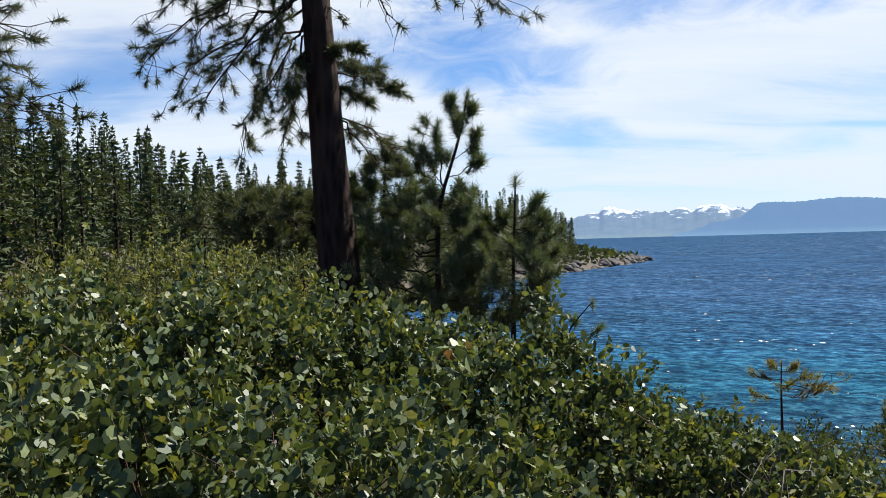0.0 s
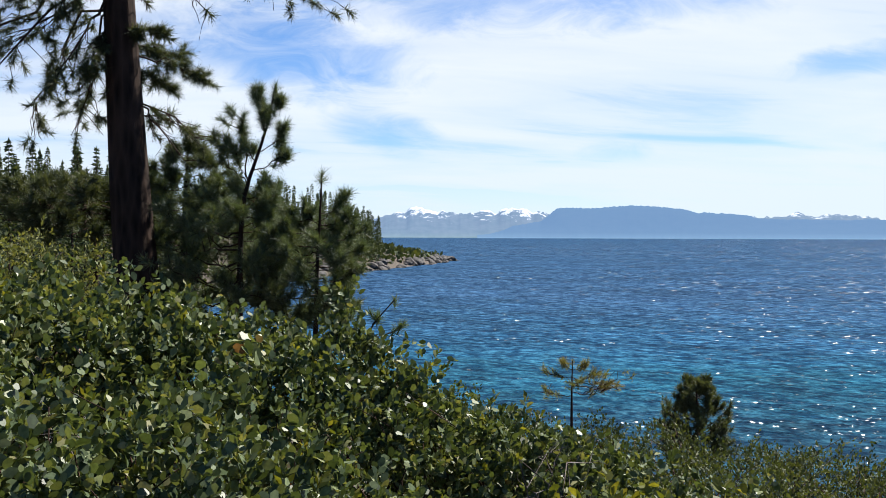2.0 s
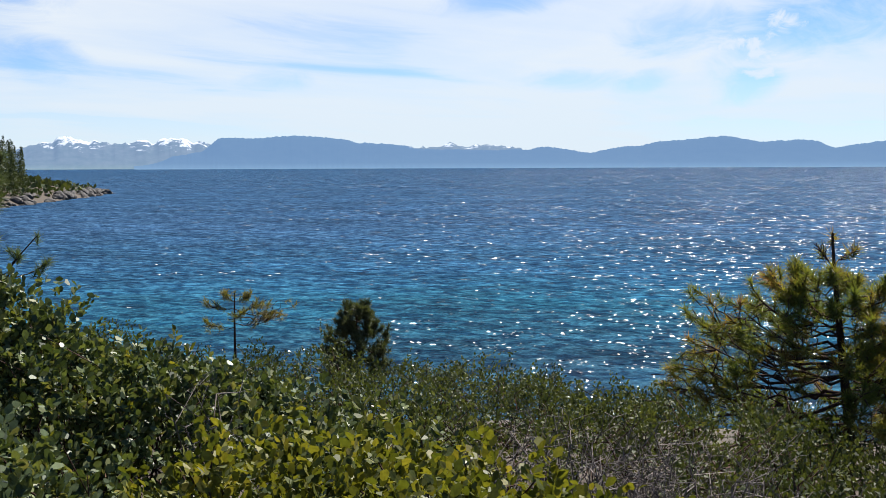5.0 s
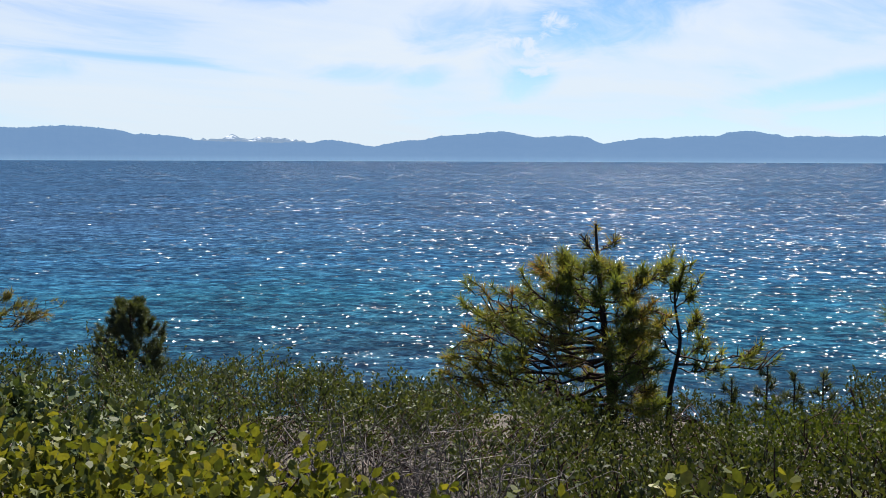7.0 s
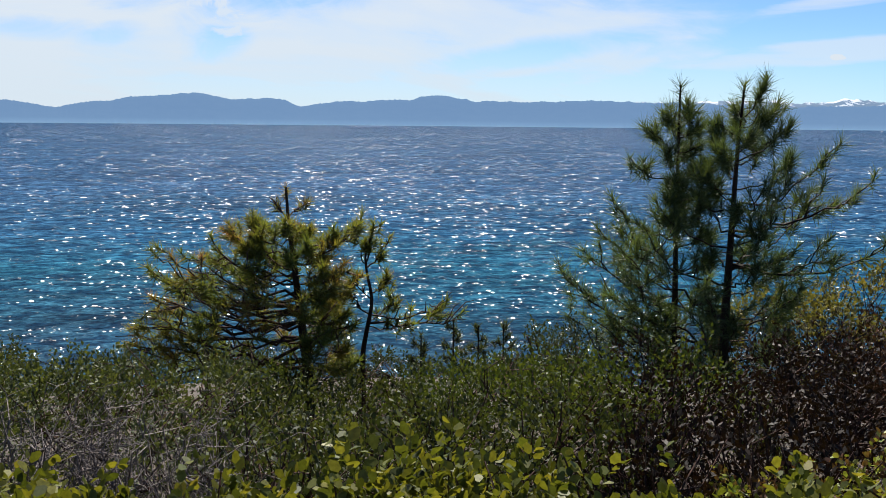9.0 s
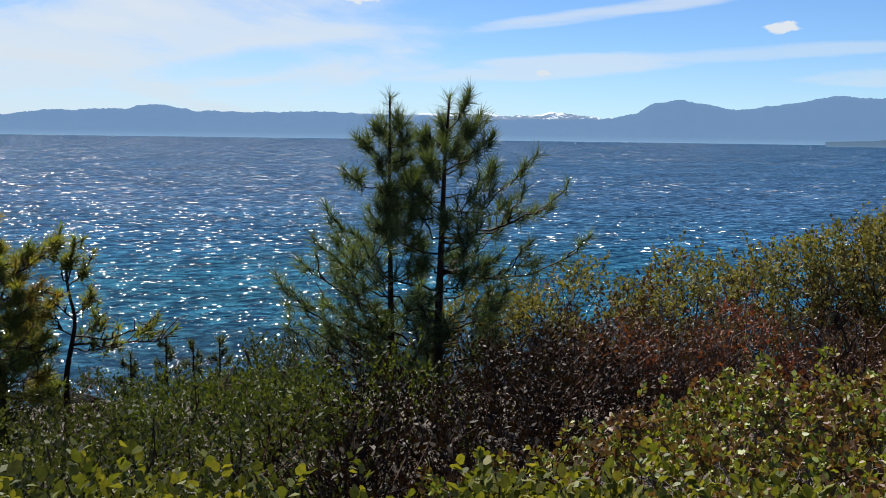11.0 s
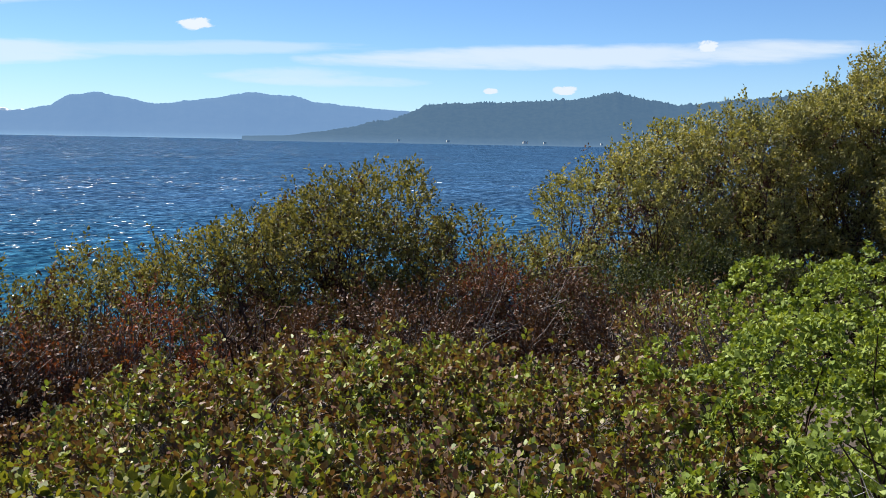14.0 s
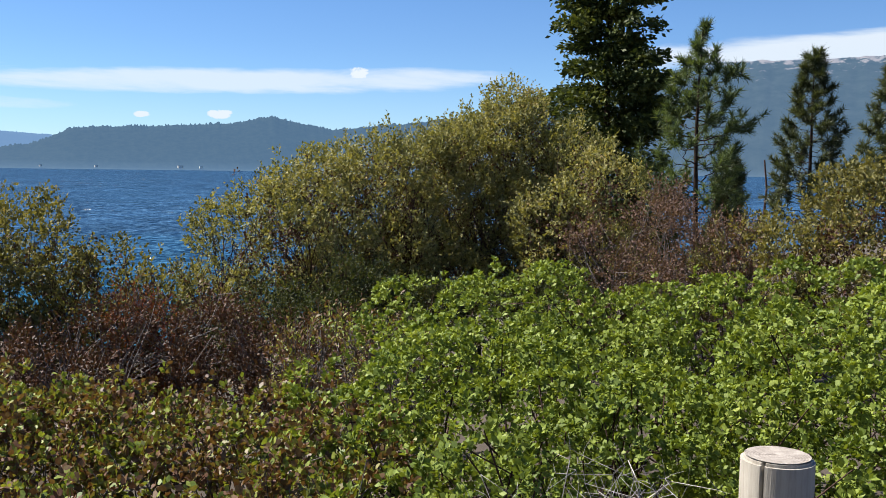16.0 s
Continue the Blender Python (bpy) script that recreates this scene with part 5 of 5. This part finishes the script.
# the twin young pines
pine("young pine with long green needles", 75.4, 7.1, [(-0.05, -1.30), (-0.03, -0.6), (-0.02, -0.2), (0.01, 0.27)],
     env=[(0.10, 0.05, 0.08), (0.0, 0.12, 0.28), (-0.2, 0.22, 0.42), (-0.45, 0.40, 0.50), (-0.75, 0.60, 0.55), (-1.0, 0.80, 0.6), (-1.3, 0.85, 0.6), (-1.65, 0.8, 0.6)], count=44,
     limbs=[(-0.25, 0.33, 0.0, 0.02, 0.0), (-0.2, 0.22, 0.1, 0.12, 0.0), (0.0, 0.12, 0.0, 0.26, 0.0), (-0.55, 0.52, 0.0, -0.26, 0.0), (-0.75, 0.76, -0.1, -0.42, 0.0), (-0.72, 0.62, 0.1, -0.55, 0.0), (-0.98, 0.86, 0.0, -0.86, 0.1), (-0.95, 0.60, -0.1, -0.90, 0.1)],
     needle=0.12, per=60, width=0.0052, trunk_r=0.040, twigs=6, rise=0.45, curl=0.6, bare=0.05, naked_in=0.45)
pine("slender young pine with long green needles", 72.2, 7.4, [(0.02, -1.35), (0.0, -0.5), (0.0, 0.28)],
     env=[(0.10, 0.06, 0.08), (0.0, 0.15, 0.15), (-0.1, 0.24, 0.2), (-0.35, 0.34, 0.3), (-0.65, 0.54, 0.3), (-0.95, 0.78, 0.3), (-1.3, 0.95, 0.4), (-1.65, 0.9, 0.4)], count=42,
     needle=0.12, per=60, width=0.0052, trunk_r=0.030, twigs=6, rise=0.45, curl=0.6, naked_in=0.4)


# ---------------------------------------------------------------- conifers
def conifer_mesh(height, radius, layers, sprays, leaf, gap=0.1, droop=0.25, taper=1.0, per=7, first=0.1, ratio=0.5, shape=(BLADE, BLADE_F)):
    """Crown of a spire-shaped conifer: sprays on uneven layers of limbs."""
    at, ax, sz = [], [], []
    for w in range(layers):
        q = w / layers
        z = height * (first + (1 - first) * q)
        reach = radius * (1 - q) ** taper * (0.7 + 0.55 * rng.random()) + 0.03 * radius
        for b in range(per):
            if rng.random() < gap:
                continue
            a = rng.random() * 6.28
            ln = reach * (0.55 + 0.55 * rng.random())
            m = max(int(sprays * (0.3 + ln / radius)), 3)
            u = rng.random(m) ** 0.6
            wide = (rng.random(m) - 0.5) * 0.7 * ln * u
            p = np.stack([math.cos(a) * ln * u - math.sin(a) * wide, math.sin(a) * ln * u + math.cos(a) * wide, z - droop * ln * u + 0.10 * ln * u ** 3], -1)
            p += rng.normal(size=(m, 3)) * 0.05 * (ln + 0.2)
            at.append(p)
            ax.append(unit(np.array([math.cos(a), math.sin(a), -0.1]) + rng.normal(size=(m, 3)) * 0.55))
            sz.append(leaf * (0.6 + 0.8 * rng.random(m)))
    at.append(np.array([[0, 0, height * 0.96]]))
    ax.append(np.array([[0, 0, 1.0]]))
    sz.append(np.array([leaf * 1.6]))
    at, ax, sz = np.concatenate(at), np.concatenate(ax), np.concatenate(sz)
    return blades(*shape, at, ax, sz, sz * ratio)


def conifer(label, at, height, radius, layers, sprays, leaf, mat, group, **more):
    root = thing("conifer_tree", label, "tree", at, group)
    u = np.linspace(0, 1, 6)
    part("trunk", mesh_from("trunk", *tubes([(np.stack([0 * u, 0 * u, u * height * 0.97], -1), height * 0.014 * (1 - 0.93 * u))], 7), True), M_BARK, root)
    part("crown", mesh_from("crown", *conifer_mesh(height, radius, layers, sprays, leaf, **more)), mat, root, kind="stuff")
    return root


x, y = polar(135.9, 19.0)
conifer("tall dense dark green fir", (x, y, g_at(x, y) - 0.1), 8.2, 1.78, 38, 260, 0.105, M_FIR, "trees by the water", droop=0.14, taper=0.62, gap=0.2, per=10, ratio=0.5)
pine("slim young pine with an upright tip", 140.8, 16.0, [(0.05, -1.5), (0.0, 0.5), (0.02, 1.5), (0.06, 2.28)],
     env=[(1.9, 0.12, 0.14), (1.5, 0.35, 0.6), (1.1, 0.5, 0.80), (0.7, 0.7, 0.85), (0.2, 0.9, 0.8), (-0.4, 1.0, 0.9)], count=42,
     limbs=[(1.2, 0.62, 0.1, 1.55, 0.0), (0.8, 0.78, 0.0, 0.75, 0.0), (2.0, 0.1, 0.0, 2.2, 0.0), (1.9, 0.0, 0.1, 2.05, 0.0)],
     needle=0.15, per=50, width=0.013, trunk_r=0.055, twigs=6, group="trees by the water", mat=M_NEEDLE)
for az, r, up, w in ((146.8, 22.0, 2.5, 0.86), (150.9, 20.0, 2.1, 0.9), (142.6, 17.0, 0.3, 0.55)):
    pine("pointed green pine beyond the bushes", az, r, [(0.0, -1.5), (0.0, up - 1.5), (0.0, up)],
         env=[(up - 0.05, 0.06, 0.06), (up - 0.5, 0.3 * w, 0.3 * w), (up - 1.2, 0.62 * w, 0.62 * w), (up - 2.1, 0.9 * w, 0.95 * w), (up - 3.2, w, 1.1 * w)], count=62,
         needle=0.16, per=46, width=0.016, trunk_r=0.06, twigs=6, rise=0.4, group="trees by the water", mat=M_NEEDLE_DARK)
x, y = polar(144.3, 25.0)
snag = thing("dead_tree", "thin bare leaning dead trunk", "tree", (x, y, g_at(x, y) - 0.05), "trees by the water")
part("trunk", mesh_from("trunk", *tubes([(bent((0, 0, 0), (-0.12, 0.05, top_z(25, 0.8) - g_at(x, y)), 6, 0.01), np.linspace(0.05, 0.018, 6))], 6), True), M_STEM, snag)

pine("small dense round pine", 25.2, 12.5, [(0.0, -2.6), (0.0, -2.1), (-0.01, -1.74)],
     env=[(-1.73, 0.14, 0.12), (-1.85, 0.24, 0.24), (-2.0, 0.34, 0.34), (-2.2, 0.42, 0.44), (-2.4, 0.46, 0.48), (-2.65, 0.42, 0.44)], count=58,
     needle=0.075, per=75, width=0.0055, trunk_r=0.035, mat=M_NEEDLE_DARK, twigs=8, rise=0.5)

# the forest on the cape
FOREST = "dark green forest conifer on the hillside"
kinds = [conifer(FOREST, (0, 0, 0), 12 + 1.5 * q, 2.0 + 0.4 * rng.random(), 32, 6, 0.55, M_FOREST, "forest on the cape", taper=0.85, droop=0.25, per=6, first=0.04, ratio=0.62, shape=(NEEDLE, NEEDLE_F)) for q in range(6)]
spots = []
for az0, az1, r0, r1, gap, most in ((-36, -2, 82, 330, 3.9, 320), (-3, 7.4, 290, 490, 4.2, 150)):
    found = 0
    for q in range(9000):
        az, r = az0 + (az1 - az0) * rng.random(), r0 + (r1 - r0) * rng.random() ** 1.2
        x, y = way(az).x * r, way(az).y * r
        c = float(cape_height(x, y))
        if c < 2.0 or any((x - a) ** 2 + (y - b) ** 2 < gap * gap for a, b in spots):
            continue
        spots.append((x, y))
        found += 1
        if found >= most:
            break
far_v, far_f, far_n = [], [], 0
for q, (x, y) in enumerate(sorted(spots, key=lambda s: s[0] ** 2 + s[1] ** 2)):
    m = pose(x, y, g_at(x, y) - 0.3, 0, 0, rng.random() * 360)
    k = kinds[q % 6]
    # the tree tops fall from the hill toward the point
    r = math.hypot(x, y)
    lid = float(np.interp(math.degrees(math.atan2(x, y)), [-36, -26, -20, -12, 0, 5, 7.4], [11.0, 9.6, 7.8, 5.0, 3.8, 2.6, 1.3]))
    tall = top_z(r, lid * (0.55 + 0.5 * rng.random())) - g_at(x, y)
    up = min(max(tall / (12 + 1.5 * (q % 6)), 0.3), 1.25)
    wide = min(0.85 + 0.35 * rng.random(), up * 1.5)
    if q < 6:
        k.matrix_basis = m
    elif q < 285:
        k = copy_thing(k, m)
    else:
        me = k.children[0].data if k.children[0].name.startswith("crown") else k.children[1].data
        co = np.empty(len(me.vertices) * 3, dtype=np.float32)
        me.vertices.foreach_get("co", co)
        co = co.reshape(-1, 3) * np.array([wide, wide, up]) + np.array(m.translation)
        far_v.append(co)
        far_f.append(np.arange(len(co)).reshape(-1, 3) + far_n)
        far_n += len(co)
        continue
    k.scale = (wide, wide, up)
tagged(part("far_trees", mesh_from("far_trees", np.concatenate(far_v), np.concatenate(far_f)), M_FOREST), "dark green conifers far along the cape", "trees", kind="stuff")


def undergrowth():
    """Low brush that covers the forest floor of the cape."""
    az, r = radians(-38) + radians(49) * rng.random(65000), 36 + 464 * rng.random(65000) ** 1.7
    x, y = np.sin(az) * r, np.cos(az) * r
    c = cape_height(x, y)
    k = ((c > np.where(r > 250, 1.8, -1.0)) | (r < 90)) & (np.sin(x * 0.21) * np.cos(y * 0.17) > -0.75)
    x, y = x[k], y[k]
    at = np.stack([x, y, ground_z(x, y) + rng.random(len(x)) * 1.0], -1)
    s = (0.8 + 0.9 * rng.random(len(x))) * np.clip(np.hypot(x, y) / 220, 0.5, 1.8)
    v, f = blades(BLADE, BLADE_F, at, unit(rand_dirs(len(x)) + np.array([0, 0, 0.7])), s, s * 0.7)
    ob = part("undergrowth", mesh_from("undergrowth", v, f), M_FOREST)
    tagged(ob, "low green brush on the forest floor of the cape", "undergrowth", kind="stuff")


undergrowth()


# ---------------------------------------------------------------- rocks of the cape
def boulder_mesh(seed):
    bm = bmesh.new()
    bmesh.ops.create_icosphere(bm, subdivisions=2, radius=1.0)
    for v in bm.verts:
        d = noise.fractal(v.co * 1.1 + Vector((seed, 0, 0)), 1.0, 2.0, 3)
        v.co *= 1 + 0.35 * d
        v.co.z *= 0.62
        for ax in (Vector((0.6, 0.3, 0.74)), Vector((-0.7, 0.5, 0.5)), Vector((0.1, -0.9, 0.42))):
            over = v.co.dot(ax.normalized()) - 0.62
            if over > 0:
                v.co -= ax.normalized() * over * 0.8
    me = bpy.data.meshes.new("boulder")
    bm.to_mesh(me)
    bm.free()
    me.materials.append(M_ROCK)
    return me


stones = [boulder_mesh(3.7 * q) for q in range(5)]
made = 0
for q in range(6000):
    az, r = -6 + 18.5 * rng.random(), 280 + 260 * rng.random()
    x, y = way(az).x * r, way(az).y * r
    c = float(cape_height(x, y))
    if not (-0.8 < c < 2.6):
        continue
    s = 0.8 + 2.4 * rng.random() ** 2
    ob = new("boulder", stones[made % 5])
    ob.location, ob.scale = (x, y, LAKE + max(c, -0.3) + 0.15 * s), (s, s * (0.7 + 0.5 * rng.random()), s * (0.7 + 0.4 * rng.random()))
    ob.rotation_euler.z = rng.random() * 6.28
    tagged(ob, "weathered grey-brown granite boulder on the shore", "rock", "boulders of the cape")
    made += 1
    if made >= 290:
        break


# ---------------------------------------------------------------- fence post
def fence_post():
    d = way(145.75)
    x, y, z = 0.248 + d.x * 2.05, -0.358 + d.y * 2.05, 0.972
    root = thing("fence_post", "weathered pale round wooden fence post beside the trail", "post", (x, y, g_at(x, y) - 0.05))
    g = g_at(x, y) - 0.05
    bm = bmesh.new()
    bmesh.ops.create_cone(bm, cap_ends=True, segments=96, radius1=0.073, radius2=0.071, depth=z - g)
    bmesh.ops.translate(bm, verts=bm.verts, vec=(0, 0, (z - g) / 2))
    rim = [e for e in bm.edges if all(v.co.z > z - g - 1e-4 for v in e.verts)]
    bmesh.ops.bevel(bm, geom=rim, offset=0.006, segments=2, affect="EDGES")
    # a drying crack runs down the shaft
    crack = math.atan2(way(349.75).y, way(349.75).x)
    for v in bm.verts:
        turn = math.atan2(v.co.y, v.co.x) - crack
        if abs((turn + math.pi) % (2 * math.pi) - math.pi) < math.radians(2.0) and v.co.xy.length > 0.03:
            v.co.x *= 0.80
            v.co.y *= 0.80
    me = bpy.data.meshes.new("post")
    bm.to_mesh(me)
    bm.free()
    m, nt, p, out = material("weathered_wood")
    c = coords(nt)
    n = noise_node(nt, map_node(nt, c, (1, 1, 0.06)), 60, 6, 0.7, 0.3)
    w = noise_node(nt, c, 7, 4, 0.6)
    f = math_node(nt, "ADD", math_node(nt, "MULTIPLY", n, 0.6), math_node(nt, "MULTIPLY", w, 0.4))
    nt.links.new(ramp_node(nt, f, [(0.3, (0.17, 0.145, 0.12)), (0.5, (0.36, 0.325, 0.275)), (0.75, (0.48, 0.44, 0.385))]), p.inputs["Base Color"])
    p.inputs["Roughness"].default_value = 0.85
    bump(nt, p, n, 0.6, 0.004)
    part("post", me, m, root)
    # the sawn end with its year rings and drying cracks
    bm = bmesh.new()
    n = 48
    for q in range(7):
        for w in range(n):
            s = 0.0635 * (q + 0.4) / 6.4
            a = w * 2 * math.pi / n
            split = max(0.0, 1 - abs((a - 0.9) * s) / 0.0022) + max(0.0, 1 - abs((a - 3.6) * s) / 0.0016) * (q > 2)
            bm.verts.new((math.cos(a) * s, math.sin(a) * s, z - g + 0.003 - 0.0025 * min(split, 1)))
    bm.verts.ensure_lookup_table()
    for q in range(6):
        for w in range(n):
            bm.faces.new([bm.verts[i] for i in (q * n + w, q * n + (w + 1) % n, (q + 1) * n + (w + 1) % n, (q + 1) * n + w)])
    bm.faces.new([bm.verts[i] for i in range(n)])
    bm.normal_update()
    me = bpy.data.meshes.new("end_grain")
    bm.to_mesh(me)
    bm.free()
    m, nt, p, out = material("sawn_wood_end")
    c = coords(nt)
    w = nt.nodes.new("ShaderNodeTexWave")
    w.wave_type, w.rings_direction = "RINGS", "Z"
    w.inputs["Scale"].default_value, w.inputs["Distortion"].default_value, w.inputs["Detail Scale"].default_value = 55.0, 2.5, 8.0
    nt.links.new(map_node(nt, c, (1, 1, 0), 0, (0.012, -0.008, 0)), w.inputs["Vector"])
    f = math_node(nt, "ADD", math_node(nt, "MULTIPLY", w.outputs["Fac"], 0.12), math_node(nt, "MULTIPLY", noise_node(nt, c, 38, 6, 0.75, 0.8), 0.88))
    nt.links.new(ramp_node(nt, f, [(0.28, (0.13, 0.105, 0.09)), (0.5, (0.27, 0.235, 0.205)), (0.72, (0.40, 0.36, 0.32))]), p.inputs["Base Color"])
    p.inputs["Roughness"].default_value = 0.9
    bump(nt, p, f, 0.5, 0.003)
    part("end_grain", me, m, root, "sawn grey top with rings and cracks")


fence_post()


# ---------------------------------------------------------------- small far houses
def far_house(az, r, s):
    """A pale gabled house on the far shore."""
    x, y = way(az).x * r, way(az).y * r
    root = thing("house", "tiny pale lakeside house on the far shore", "house", (x, y, LAKE + 9), "houses on the far shore")
    root.rotation_euler.z = radians(20 - az)
    w, d, h, top = 6 * s, 4 * s, 2.5 * s, 4.5 * s
    v = [(-w, -d, -4), (w, -d, -4), (w, d, -4), (-w, d, -4), (-w, -d, h), (w, -d, h), (w, d, h), (-w, d, h)]
    part("wall", mesh_from("wall", v, [(0, 1, 5, 4), (1, 2, 6, 5), (2, 3, 7, 6), (3, 0, 4, 7)]), M_HOUSE, root)
    e = 1.12
    v = [(-w * e, -d * e, h), (w * e, -d * e, h), (w * e, 0, top), (-w * e, 0, top), (-w * e, d * e, h), (w * e, d * e, h)]
    # the roof shares the headland material, haze glow included
    part("roof", mesh_from("roof", v, [(0, 1, 2, 3), (3, 2, 5, 4)]), M_HEAD, root)


M_HOUSE, nt_house, p_house, out_house = material("pale_house_paint")
nt_house.links.new(ramp_node(nt_house, noise_node(nt_house, coords(nt_house), 0.6, 3), [(0.3, (0.5, 0.48, 0.44)), (0.7, (0.7, 0.68, 0.64))]), p_house.inputs["Base Color"])
for az, s in ((104.8, 0.5), (107.6, 0.6), (112.0, 1.0), (113.1, 0.6), (116.3, 0.5), (119.0, 0.7), (122.4, 0.5)):
    far_house(az, 2608, s)
